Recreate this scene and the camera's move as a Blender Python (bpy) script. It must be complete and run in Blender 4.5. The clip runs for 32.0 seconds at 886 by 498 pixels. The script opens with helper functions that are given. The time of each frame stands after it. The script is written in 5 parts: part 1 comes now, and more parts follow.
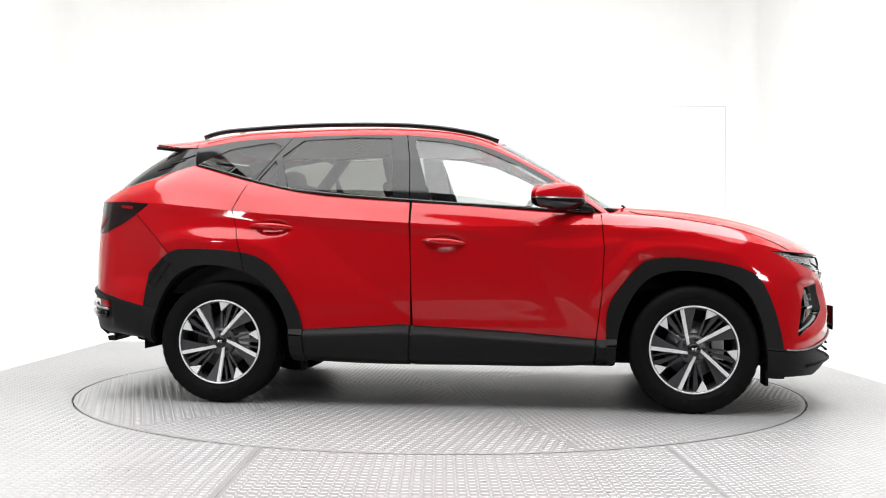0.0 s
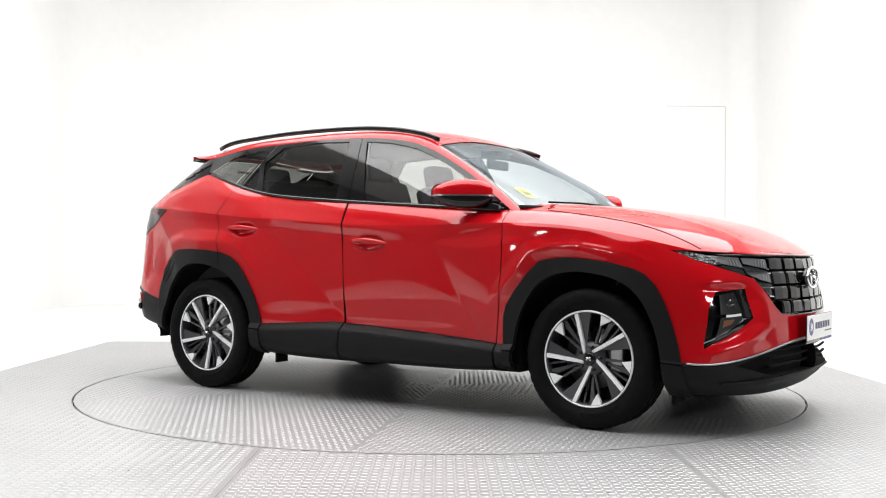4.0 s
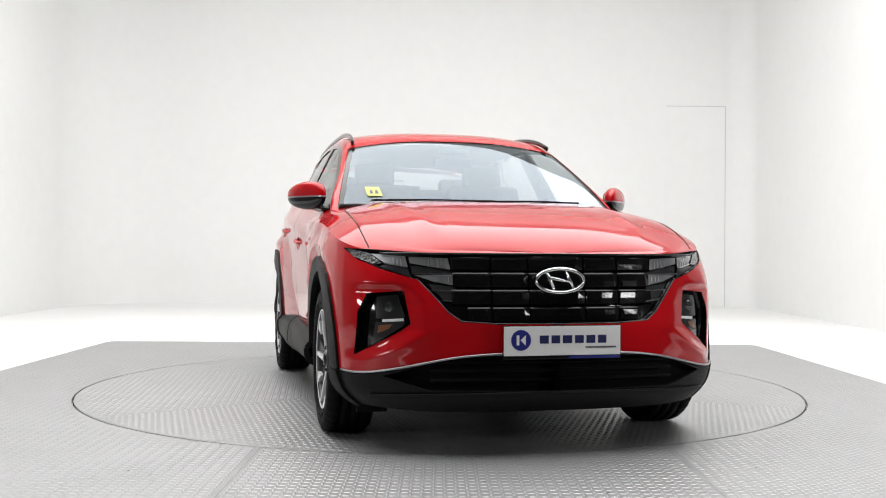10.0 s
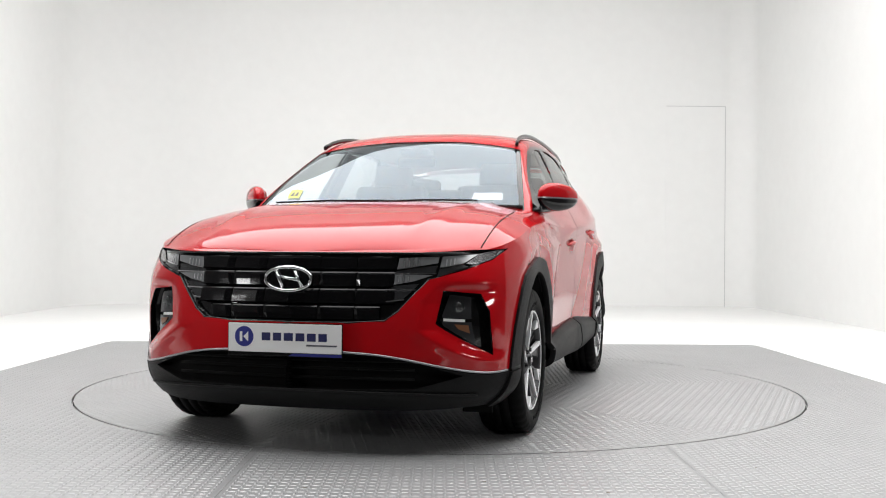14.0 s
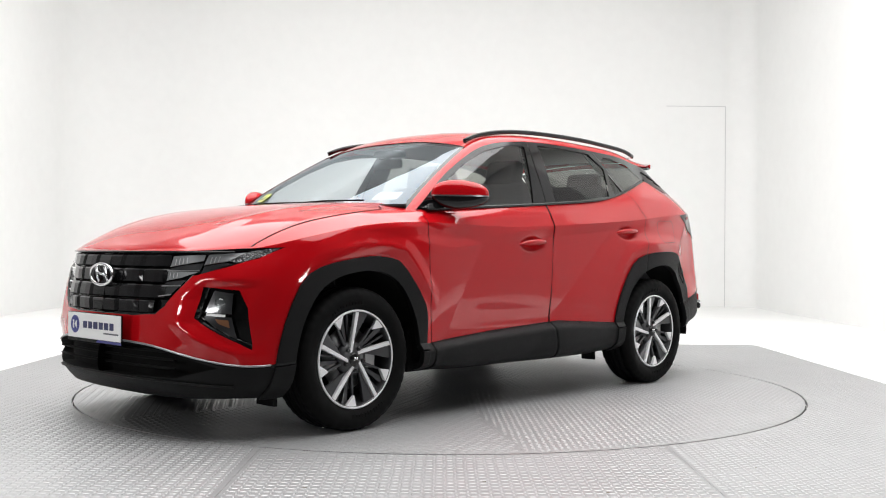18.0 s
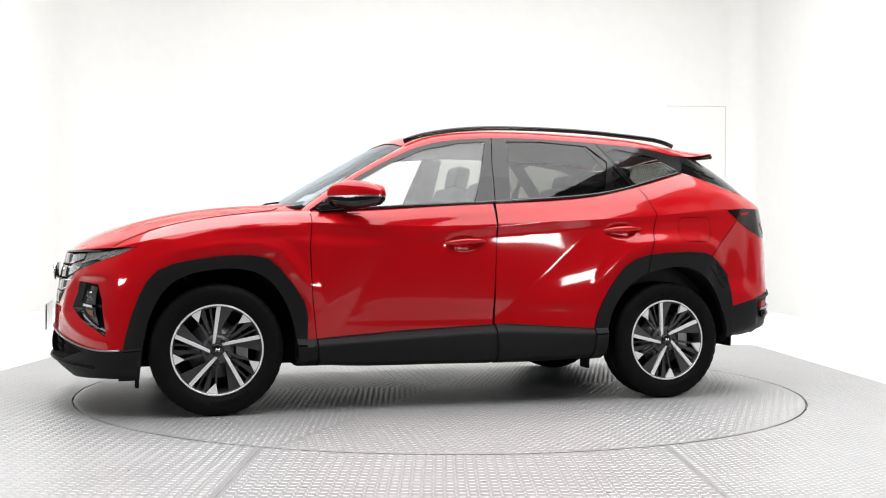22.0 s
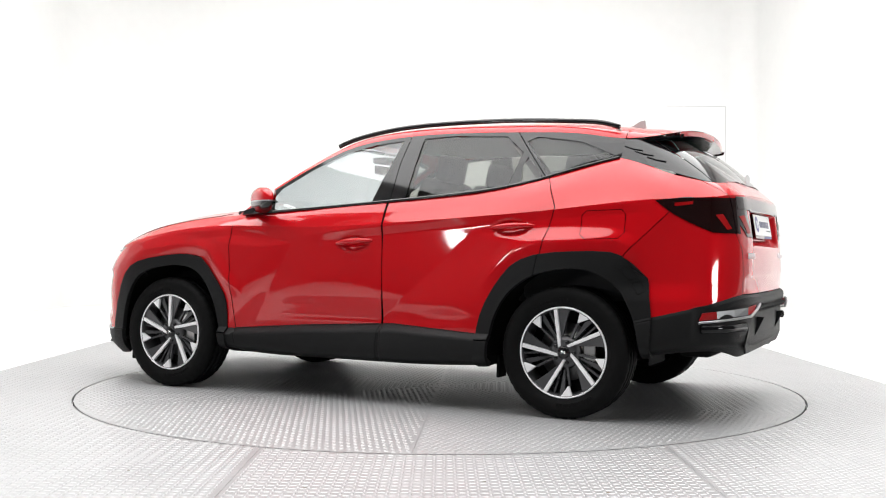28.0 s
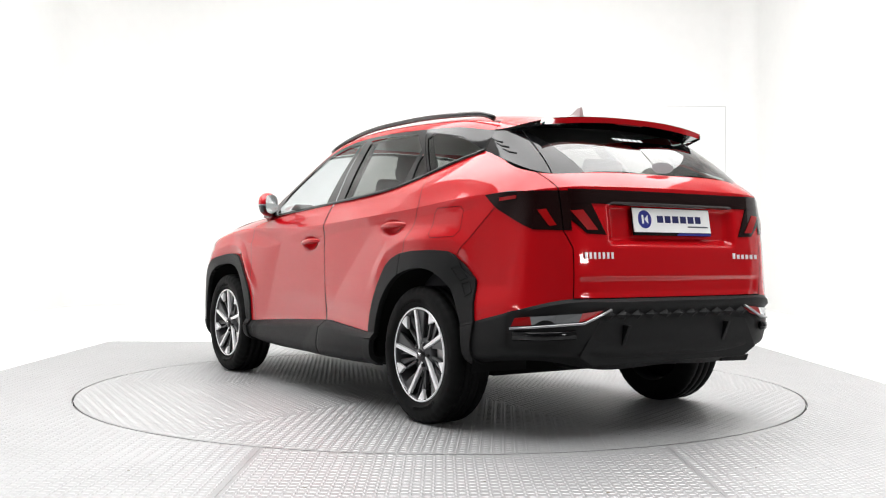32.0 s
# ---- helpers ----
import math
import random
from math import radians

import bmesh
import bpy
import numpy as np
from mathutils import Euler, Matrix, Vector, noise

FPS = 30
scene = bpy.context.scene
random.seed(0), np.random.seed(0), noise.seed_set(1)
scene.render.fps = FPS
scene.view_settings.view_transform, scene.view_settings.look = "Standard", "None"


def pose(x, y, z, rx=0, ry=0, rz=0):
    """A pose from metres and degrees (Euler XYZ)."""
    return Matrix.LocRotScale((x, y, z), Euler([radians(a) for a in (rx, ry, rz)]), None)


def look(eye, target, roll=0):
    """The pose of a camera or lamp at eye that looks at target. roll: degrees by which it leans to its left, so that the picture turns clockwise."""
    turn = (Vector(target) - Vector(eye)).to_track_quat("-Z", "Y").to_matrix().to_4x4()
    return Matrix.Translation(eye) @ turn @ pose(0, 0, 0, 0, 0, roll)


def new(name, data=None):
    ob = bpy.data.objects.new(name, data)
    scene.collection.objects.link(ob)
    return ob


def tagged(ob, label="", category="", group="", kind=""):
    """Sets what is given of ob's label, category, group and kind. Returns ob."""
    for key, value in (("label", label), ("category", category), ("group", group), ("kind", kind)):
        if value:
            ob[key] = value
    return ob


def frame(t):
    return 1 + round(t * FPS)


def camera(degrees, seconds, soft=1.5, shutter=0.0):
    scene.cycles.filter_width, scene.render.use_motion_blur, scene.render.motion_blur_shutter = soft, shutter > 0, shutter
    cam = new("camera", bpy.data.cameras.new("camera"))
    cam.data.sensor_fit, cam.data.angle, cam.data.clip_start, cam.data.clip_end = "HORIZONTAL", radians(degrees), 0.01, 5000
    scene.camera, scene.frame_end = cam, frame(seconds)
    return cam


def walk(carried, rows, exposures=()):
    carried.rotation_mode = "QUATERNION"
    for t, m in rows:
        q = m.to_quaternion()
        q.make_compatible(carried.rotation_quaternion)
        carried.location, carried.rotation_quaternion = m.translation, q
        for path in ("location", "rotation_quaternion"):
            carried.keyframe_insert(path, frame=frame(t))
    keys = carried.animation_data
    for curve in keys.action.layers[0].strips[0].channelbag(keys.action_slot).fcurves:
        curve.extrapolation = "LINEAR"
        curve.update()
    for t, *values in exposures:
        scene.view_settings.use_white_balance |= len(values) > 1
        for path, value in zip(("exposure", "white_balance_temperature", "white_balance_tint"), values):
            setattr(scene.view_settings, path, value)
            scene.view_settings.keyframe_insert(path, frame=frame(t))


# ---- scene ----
cam = camera(47.06, 32.0, soft=1.12)
EYE = Vector((0.0, -6.68, 0.8815))
VIEW = look(EYE, EYE + Vector((0.002075, 1.0, 0.002389)), 0.355)
walk(cam, [(0.0, VIEW), (32.0, VIEW)], exposures=[(0.0, -0.5), (3.0, -0.55), (6.0, -0.68), (9.0, -0.90), (12.0, -1.02), (14.0, -1.00), (17.0, -0.92), (19.0, -0.77), (22.0, -0.62), (25.0, -0.56), (28.0, -0.52), (32.0, -0.52)])

# turntable angle in degrees, second by second; the car stands slightly off its axis
TURN = [(0, -7.0), (1, -13.45), (2, -20.02), (3, -26.75), (4.5, -37.1), (6, -47.56), (7, -54.62), (8, -61.92),
        (9, -69.37), (10, -76.69), (11, -84.07), (12, -91.46), (13, -98.63), (14, -105.36), (15.5, -115.9),
        (17, -126.53), (18, -133.81), (19, -141.17), (20, -148.39), (21, -155.48), (22, -162.49), (23, -169.51),
        (24, -176.59), (25, -183.83), (26.5, -195.1), (28, -206.61), (29, -214.4), (30, -222.2), (31, -229.74), (32, -237.02)]
CAR_OFF = (0.173, -0.0335)

# ---- world and light ----
world = bpy.data.worlds.new("world")
scene.world = world
world.use_nodes = True
world.node_tree.nodes["Background"].inputs[0].default_value = (1, 1, 1, 1)
world.node_tree.nodes["Background"].inputs[1].default_value = 0.0


def area_lamp(name, at, target, sx, sy, watts, colour=(1, 1, 1)):
    data = bpy.data.lights.new(name, "AREA")
    data.shape, data.size, data.size_y, data.energy, data.color = "RECTANGLE", sx, sy, watts, colour
    ob = new(name, data)
    ob.matrix_basis = look(at, target)
    return ob


area_lamp("ceiling_softbox", (0, -0.7, 5.3), (0, -0.7, 0), 8.8, 7.6, 1380)
area_lamp("backdrop_light", (-0.4, 4.4, 5.34), (-0.4, 10.6, 1.4), 10.8, 2.2, 495)
for side_x in (-3.0, 3.0):
    area_lamp("stand_lamp", (side_x, -3.7, 1.10), (0, -0.6, 0.85), 0.62, 0.22, 24)


# ---- materials ----
def material(name, colour, rough=0.5, metal=0.0, coat=0.0, bump=0.0, scale=40.0, vary=0.0, spec=0.5, coat_rough=0.03):
    m = bpy.data.materials.new(name)
    m.use_nodes = True
    nt = m.node_tree
    b = nt.nodes["Principled BSDF"]
    b.inputs["Base Color"].default_value = (*colour, 1)
    b.inputs["Roughness"].default_value = rough
    b.inputs["Metallic"].default_value = metal
    b.inputs["Coat Weight"].default_value = coat
    b.inputs["Coat Roughness"].default_value = coat_rough
    b.inputs["Specular IOR Level"].default_value = spec
    if bump or vary:
        tc = nt.nodes.new("ShaderNodeTexCoord")
        n = nt.nodes.new("ShaderNodeTexNoise")
        n.inputs["Scale"].default_value, n.inputs["Detail"].default_value = scale, 6
        nt.links.new(tc.outputs["Object"], n.inputs["Vector"])
        if vary:
            n2 = nt.nodes.new("ShaderNodeTexNoise")
            n2.inputs["Scale"].default_value, n2.inputs["Detail"].default_value = scale * 0.08, 4
            nt.links.new(tc.outputs["Object"], n2.inputs["Vector"])
            add = nt.nodes.new("ShaderNodeMath")
            add.operation = "ADD"
            nt.links.new(n.outputs["Fac"], add.inputs[0])
            nt.links.new(n2.outputs["Fac"], add.inputs[1])
            r = nt.nodes.new("ShaderNodeMapRange")
            r.inputs["From Min"].default_value, r.inputs["From Max"].default_value = 0.7, 1.3
            r.inputs["To Min"].default_value, r.inputs["To Max"].default_value = 1 - vary, 1 + vary
            nt.links.new(add.outputs[0], r.inputs["Value"])
            mx = nt.nodes.new("ShaderNodeVectorMath")
            mx.operation = "SCALE"
            mx.inputs[0].default_value = colour
            nt.links.new(r.outputs[0], mx.inputs["Scale"])
            nt.links.new(mx.outputs[0], b.inputs["Base Color"])
        if bump:
            bp = nt.nodes.new("ShaderNodeBump")
            bp.inputs["Strength"].default_value, bp.inputs["Distance"].default_value = bump, 0.002
            nt.links.new(n.outputs["Fac"], bp.inputs["Height"])
            nt.links.new(bp.outputs[0], b.inputs["Normal"])
    return m


def glass_mat(name, tint, normal_gloss=0.08, sheen=(0.9, 0.9, 0.9)):
    m = bpy.data.materials.new(name)
    m.use_nodes = True
    nt = m.node_tree
    nt.nodes.remove(nt.nodes["Principled BSDF"])
    out = nt.nodes["Material Output"]
    tr = nt.nodes.new("ShaderNodeBsdfTransparent")
    tr.inputs[0].default_value = (*tint, 1)
    gl = nt.nodes.new("ShaderNodeBsdfGlossy")
    gl.inputs["Roughness"].default_value = 0.0
    gl.inputs["Color"].default_value = (*sheen, 1)
    lw = nt.nodes.new("ShaderNodeLayerWeight")
    lw.inputs[0].default_value = 0.5
    pw = nt.nodes.new("ShaderNodeMath")
    pw.operation = "POWER"
    pw.inputs[1].default_value = 5.0
    nt.links.new(lw.outputs["Facing"], pw.inputs[0])
    fr = nt.nodes.new("ShaderNodeMapRange")
    fr.inputs["To Min"].default_value, fr.inputs["To Max"].default_value = normal_gloss, 1.0
    nt.links.new(pw.outputs[0], fr.inputs["Value"])
    mix = nt.nodes.new("ShaderNodeMixShader")
    nt.links.new(fr.outputs[0], mix.inputs[0])
    nt.links.new(tr.outputs[0], mix.inputs[1])
    nt.links.new(gl.outputs[0], mix.inputs[2])
    nt.links.new(mix.outputs[0], out.inputs[0])
    return m


RED = material("red_paint", (0.47, 0.004, 0.008), 0.40, 0.12, 1.0, spec=0.0, coat_rough=0.05)
CLAD = material("cladding_plastic", (0.0064, 0.0065, 0.0068), 0.52, bump=0.25, scale=900, vary=0.08, spec=0.18)
GLOSS = material("gloss_black", (0.006, 0.006, 0.0065), 0.07)
BLACKGRILLE = material("grille_black", (0.004, 0.004, 0.0045), 0.10, spec=0.36)
DARK = material("matt_black", (0.004, 0.004, 0.004), 0.85, spec=0.2)
RUBBER = material("tyre_rubber", (0.0045, 0.0045, 0.0046), 0.62, bump=0.2, scale=300, vary=0.15, spec=0.09)
ALLOY = material("machined_alloy", (0.88, 0.88, 0.89), 0.4, 0.3)
RIMDARK = material("rim_grey_paint", (0.05, 0.05, 0.053), 0.4, 0.3, 0.3)
CHROME = material("chrome", (0.85, 0.85, 0.86), 0.07, 1.0)
SATIN = material("satin_silver", (0.40, 0.40, 0.41), 0.35, 1.0)
GLASS = glass_mat("clear_glass", (0.86, 0.89, 0.88), 0.09)
SCREENGLASS = glass_mat("screen_glass", (0.80, 0.84, 0.86), 0.14, (0.74, 0.83, 0.90))
TINT = glass_mat("privacy_glass", (0.36, 0.37, 0.345), 0.05)
REARGLASS = glass_mat("rear_glass", (0.42, 0.43, 0.42), 0.12)
INTERIOR = material("interior_fabric", (0.028, 0.028, 0.03), 0.85, bump=0.2, scale=250, vary=0.15)
TRIMGREY = material("interior_trim", (0.35, 0.35, 0.34), 0.7, vary=0.05)
TREAD_BAR = material("worn_tread", (0.43, 0.432, 0.435), 0.44, 0.5)
WHITEWALL = material("white_wall", (0.89, 0.89, 0.88), 0.75, vary=0.015, scale=6)
PLATE_ALU = material("tread_plate", (0.365, 0.367, 0.37), 0.40, 0.4, vary=0.10, scale=30)


# ---- mesh helpers ----
def mesh_ob(name, bm, mat, parent=None, label="", smooth=True):
    me = bpy.data.meshes.new(name)
    bm.to_mesh(me)
    bm.free()
    me.materials.append(mat)
    if smooth:
        me.shade_smooth()
    ob = new(name, me)
    if parent:
        ob.parent = parent
    if label:
        ob["label"] = label
    return ob


def part(name, bm, mat, parent, label="", smooth=True):
    """One mesh object under a thing or a part."""
    return mesh_ob(name, bm, mat, parent, label, smooth)


def box_bm(x0, x1, y0, y1, z0, z1, bevel=0.0, seg=2):
    bm = bmesh.new()
    bmesh.ops.create_cube(bm, size=1)
    for v in bm.verts:
        v.co = Vector(((x0 + x1) / 2 + v.co.x * (x1 - x0), (y0 + y1) / 2 + v.co.y * (y1 - y0), (z0 + z1) / 2 + v.co.z * (z1 - z0)))
    if bevel:
        bmesh.ops.bevel(bm, geom=bm.edges[:], offset=bevel, segments=seg, profile=0.6, affect="EDGES")
    return bm


def spline(ts, ps, q):
    """Natural cubic through ps at ts, read at q."""
    ts, ps, q = np.asarray(ts, float), np.asarray(ps, float), np.asarray(q, float)
    n = len(ts)
    h = np.diff(ts)
    if n == 2:
        w = ((q - ts[0]) / h[0])[:, None]
        return ps[0] * (1 - w) + ps[1] * w
    a = np.zeros((n, n))
    r = np.zeros((n, ps.shape[1]))
    a[0, 0] = a[-1, -1] = 1
    for i in range(1, n - 1):
        a[i, i - 1], a[i, i], a[i, i + 1] = h[i - 1], 2 * (h[i - 1] + h[i]), h[i]
        r[i] = 6 * ((ps[i + 1] - ps[i]) / h[i] - (ps[i] - ps[i - 1]) / h[i - 1])
    m2 = np.linalg.solve(a, r)
    k = np.clip(np.searchsorted(ts, q) - 1, 0, n - 2)
    d0, d1, hh = (q - ts[k])[:, None], (ts[k + 1] - q)[:, None], h[k][:, None]
    return (m2[k] * d1 ** 3 + m2[k + 1] * d0 ** 3) / (6 * hh) + (ps[k] / hh - m2[k] * hh / 6) * d1 + (ps[k + 1] / hh - m2[k + 1] * hh / 6) * d0


def smoothstep(a, b, x):
    t = np.clip((x - a) / (b - a), 0, 1)
    return t * t * (3 - 2 * t)


# ---- cutting sheets into panels ----
AX, AY, AZ = Vector((1, 0, 0)), Vector((0, 1, 0)), Vector((0, 0, 1))
XZ, YZ, XY = (AX, AZ), (AY, AZ), (AX, AY)


def halves(bm, co, no):
    """(part ahead of the plane, part behind it); bm is used up."""
    other = bm.copy()
    for b, inner in ((bm, True), (other, False)):
        bmesh.ops.bisect_plane(b, geom=b.verts[:] + b.edges[:] + b.faces[:], dist=1e-6, plane_co=co, plane_no=no,
                               clear_inner=inner, clear_outer=not inner)
    return bm, other


def join_bm(*parts):
    out = parts[0]
    for b in parts[1:]:
        if len(b.faces):
            me = bpy.data.meshes.new("tmp")
            b.to_mesh(me)
            out.from_mesh(me)
            bpy.data.meshes.remove(me)
        b.free()
    return out


def cut(bm, poly, axes):
    """Split by a convex outline seen along the third axis: (inside, outside)."""
    e1, e2 = axes
    pts = [e1 * a + e2 * b for a, b in poly]
    mid = sum(pts, Vector()) / len(pts)
    third = e1.cross(e2)
    outside = None
    work = bm
    for i, p in enumerate(pts):
        q = pts[(i + 1) % len(pts)]
        no = (q - p).cross(third)
        if no.dot(mid - p) < 0:
            no = -no
        if not len(work.faces):
            break
        work, out = halves(work, p, no)
        outside = out if outside is None else join_bm(outside, out)
    return work, outside


def gap(bm, path, axes, w=0.005):
    """Take a thin slot out of the sheet along a line of points."""
    for (a0, b0), (a1, b1) in zip(path, path[1:]):
        d = math.hypot(a1 - a0, b1 - b0)
        nx, ny = -(b1 - b0) / d * w / 2, (a1 - a0) / d * w / 2
        inside, bm = cut(bm, [(a0 + nx, b0 + ny), (a1 + nx, b1 + ny), (a1 - nx, b1 - ny), (a0 - nx, b0 - ny)], axes)
        inside.free()
    return bm


def tidy(bm, least=0.06):
    """Drop slivers that cutting has left loose."""
    seen, groups = set(), []
    for f in bm.faces:
        if f in seen:
            continue
        stack, isle = [f], []
        seen.add(f)
        while stack:
            g = stack.pop()
            isle.append(g)
            for e in g.edges:
                for h in e.link_faces:
                    if h not in seen:
                        seen.add(h)
                        stack.append(h)
        groups.append(isle)
    areas = [sum(f.calc_area() for f in g) for g in groups]
    drop = [f for g, a in zip(groups, areas) if a < least * max(areas) for f in g]
    bmesh.ops.delete(bm, geom=drop, context="FACES")
    bmesh.ops.delete(bm, geom=[v for v in bm.verts if not v.link_faces], context="VERTS")
    return bm


def by_slot(bm):
    """Split by the faces' slot: (cladding, paint)."""
    other = bm.copy()
    bmesh.ops.delete(bm, geom=[f for f in bm.faces if f.material_index != 0], context="FACES")
    bmesh.ops.delete(other, geom=[f for f in other.faces if f.material_index == 0], context="FACES")
    return bm, other


def grid_normals(pts):
    p = np.array(pts)
    du, dv = np.gradient(p, axis=0), np.gradient(p, axis=1)
    n = np.cross(du, dv)
    return n / np.maximum(np.linalg.norm(n, axis=2, keepdims=True), 1e-9)


def sheet(pts, slot=1, outward=None):
    """A quad sheet that remembers its smooth normals."""
    bm = bmesh.new()
    lay = bm.verts.layers.float_vector.new("nrm")
    nr = grid_normals(pts)
    if outward is not None:
        c = np.array(pts)
        if np.sum(nr * (c - np.array(outward))) < 0:
            nr = -nr
            pts = [list(r) for r in pts][::-1]
            nr = nr[::-1]
    vs = []
    for i, row in enumerate(pts):
        vs.append([])
        for j, p in enumerate(row):
            v = bm.verts.new(p)
            v[lay] = Vector(nr[i][j])
            vs[-1].append(v)
    for i in range(len(vs) - 1):
        for j in range(len(vs[0]) - 1):
            f = bm.faces.new((vs[i][j], vs[i + 1][j], vs[i + 1][j + 1], vs[i][j + 1]))
            f.material_index, f.smooth = slot, True
    return bm


def flipped(bm):
    """The mirror image across the car's middle, as a new sheet."""
    c = bm.copy()
    lay = c.verts.layers.float_vector.get("nrm")
    for v in c.verts:
        v.co.y = -v.co.y
        if lay:
            n = v[lay]
            v[lay] = Vector((n[0], -n[1], n[2]))
    bmesh.ops.reverse_faces(c, faces=c.faces[:])
    return c


def fuse(bm, d=0.0008):
    """Join the seams of a sheet for good, creases too."""
    bmesh.ops.remove_doubles(bm, verts=bm.verts[:], dist=d)
    return bm


def shift(bm, d):
    """Move a sheet along its own normals."""
    lay = bm.verts.layers.float_vector.get("nrm")
    for v in bm.verts:
        v.co += Vector(v[lay]) * d
    return bm


def weld(bm):
    """Close cut seams, but keep creases, where the remembered normals differ."""
    lay = bm.verts.layers.float_vector.get("nrm")
    seen, target = {}, {}
    for v in bm.verts:
        key = tuple(round(c * 4000) for c in v.co)
        for w in seen.setdefault(key, []):
            if Vector(v[lay]).dot(Vector(w[lay])) > 0.985:
                target[v] = w
                break
        else:
            seen[key].append(v)
    if target:
        bmesh.ops.weld_verts(bm, targetmap=target)
    return bm


def panel(name, bm, mat, parent, label=""):
    """A sheet as a part, shaded by its remembered normals."""
    lay = bm.verts.layers.float_vector.get("nrm")
    weld(bm)
    nr = [tuple(v[lay]) for v in bm.verts]
    for f in bm.faces:
        f.material_index, f.smooth = 0, True
        n = sum((Vector(v[lay]) for v in f.verts), Vector())
        f.normal_update()
        if f.normal.dot(n) < 0:
            f.normal_flip()
    ob = part(name, bm, mat, parent, label)
    if nr:
        ob.data.normals_split_custom_set_from_vertices(nr)
    return ob


def pair(name, bm, mat, parents, label=""):
    """A left part and its mirror image on the other side."""
    other = flipped(bm)
    return panel(name, bm, mat, parents[0], label), panel(name, other, mat, parents[1], label)


def whole(name, bm, mat, parent, label=""):
    return panel(name, join_bm(bm, flipped(bm)), mat, parent, label)


def solid(name, bm, mat, parents, thick, label="", bevel=0.0):
    """A pair of sheets given thickness towards the inside."""
    bmesh.ops.remove_doubles(bm, verts=bm.verts[:], dist=0.0005)
    out = []
    for b, par in ((bm.copy(), parents[0]), (flipped(bm), parents[1])):
        bmesh.ops.recalc_face_normals(b, faces=b.faces[:])
        lay = b.verts.layers.float_vector.get("nrm")
        for f in b.faces:
            if f.normal.dot(sum((Vector(v[lay]) for v in f.verts), Vector())) < 0:
                f.normal_flip()
            f.material_index, f.smooth = 0, True
        ob = part(name, b, mat, par, label)
        m = ob.modifiers.new("thickness", "SOLIDIFY")
        m.thickness, m.offset = thick, -1
        if bevel:
            bv = ob.modifiers.new("round", "BEVEL")
            bv.width, bv.segments, bv.limit_method, bv.angle_limit = bevel, 2, "ANGLE", radians(50)
        out.append(ob)
    bm.free()
    return out


def tube(path, r, seg=8, flat=1.0, closed=False):
    """A rounded bar along points; flat scales its height."""
    bm = bmesh.new()
    p = [Vector(q) for q in path]
    rings = []
    n = len(p)
    for i in range(n):
        t = (p[(i + 1) % n] - p[i - 1]) if closed else (p[min(i + 1, n - 1)] - p[max(i - 1, 0)])
        t.normalize()
        side = t.cross(AZ) if abs(t.z) < 0.95 else t.cross(AY)
        side.normalize()
        up = side.cross(t)
        rings.append([bm.verts.new(p[i] + side * math.cos(a) * r + up * math.sin(a) * r * flat) for a in
                      [2 * math.pi * k / seg for k in range(seg)]])
    for i in range(n if closed else n - 1):
        a, b = rings[i], rings[(i + 1) % n]
        for k in range(seg):
            bm.faces.new((a[k], a[(k + 1) % seg], b[(k + 1) % seg], b[k]))
    if not closed:
        bm.faces.new(rings[0][::-1])
        bm.faces.new(rings[-1])
    bmesh.ops.recalc_face_normals(bm, faces=bm.faces[:])
    return bm


def lathe(profile, seg=72):
    """Turn (radius, y) points about the y axis."""
    bm = bmesh.new()
    rings = [[bm.verts.new((r * math.cos(2 * math.pi * k / seg), y, r * math.sin(2 * math.pi * k / seg))) for k in range(seg)] for r, y in profile]
    for a, b in zip(rings, rings[1:]):
        for k in range(seg):
            bm.faces.new((a[k], a[(k + 1) % seg], b[(k + 1) % seg], b[k]))
    bmesh.ops.recalc_face_normals(bm, faces=bm.faces[:])
    return bm


def slab(poly, place, depth, bevel=0.0):
    """A plate from a 2D outline: place maps (a, b, h) to 3D, h from 0 to depth."""
    bm = bmesh.new()
    lo = [bm.verts.new(place(a, b, 0)) for a, b in poly]
    hi = [bm.verts.new(place(a, b, depth)) for a, b in poly]
    n = len(poly)
    bm.faces.new(lo[::-1])
    bm.faces.new(hi)
    for i in range(n):
        bm.faces.new((lo[i], lo[(i + 1) % n], hi[(i + 1) % n], hi[i]))
    bmesh.ops.recalc_face_normals(bm, faces=bm.faces[:])
    if bevel:
        bmesh.ops.bevel(bm, geom=bm.edges[:], offset=bevel, segments=2, profile=0.6, affect="EDGES")
    return bm


def mirror_y(bm):
    c = bm.copy()
    for v in c.verts:
        v.co.y = -v.co.y
    bmesh.ops.reverse_faces(c, faces=c.faces[:])
    return c


def recess(bm, vec):
    """Turn a patch of skin into a pocket: its back plate moved by vec, and walls."""
    bmesh.ops.remove_doubles(bm, verts=bm.verts[:], dist=0.0005)
    keep = bm.faces[:]
    ret = bmesh.ops.extrude_face_region(bm, geom=keep)
    moved = [g for g in ret["geom"] if isinstance(g, bmesh.types.BMVert)]
    for v in moved:
        v.co += Vector(vec)
    bmesh.ops.delete(bm, geom=[f for f in keep if f.is_valid], context="FACES")
    for f in bm.faces:
        f.material_index = 0
    return bm


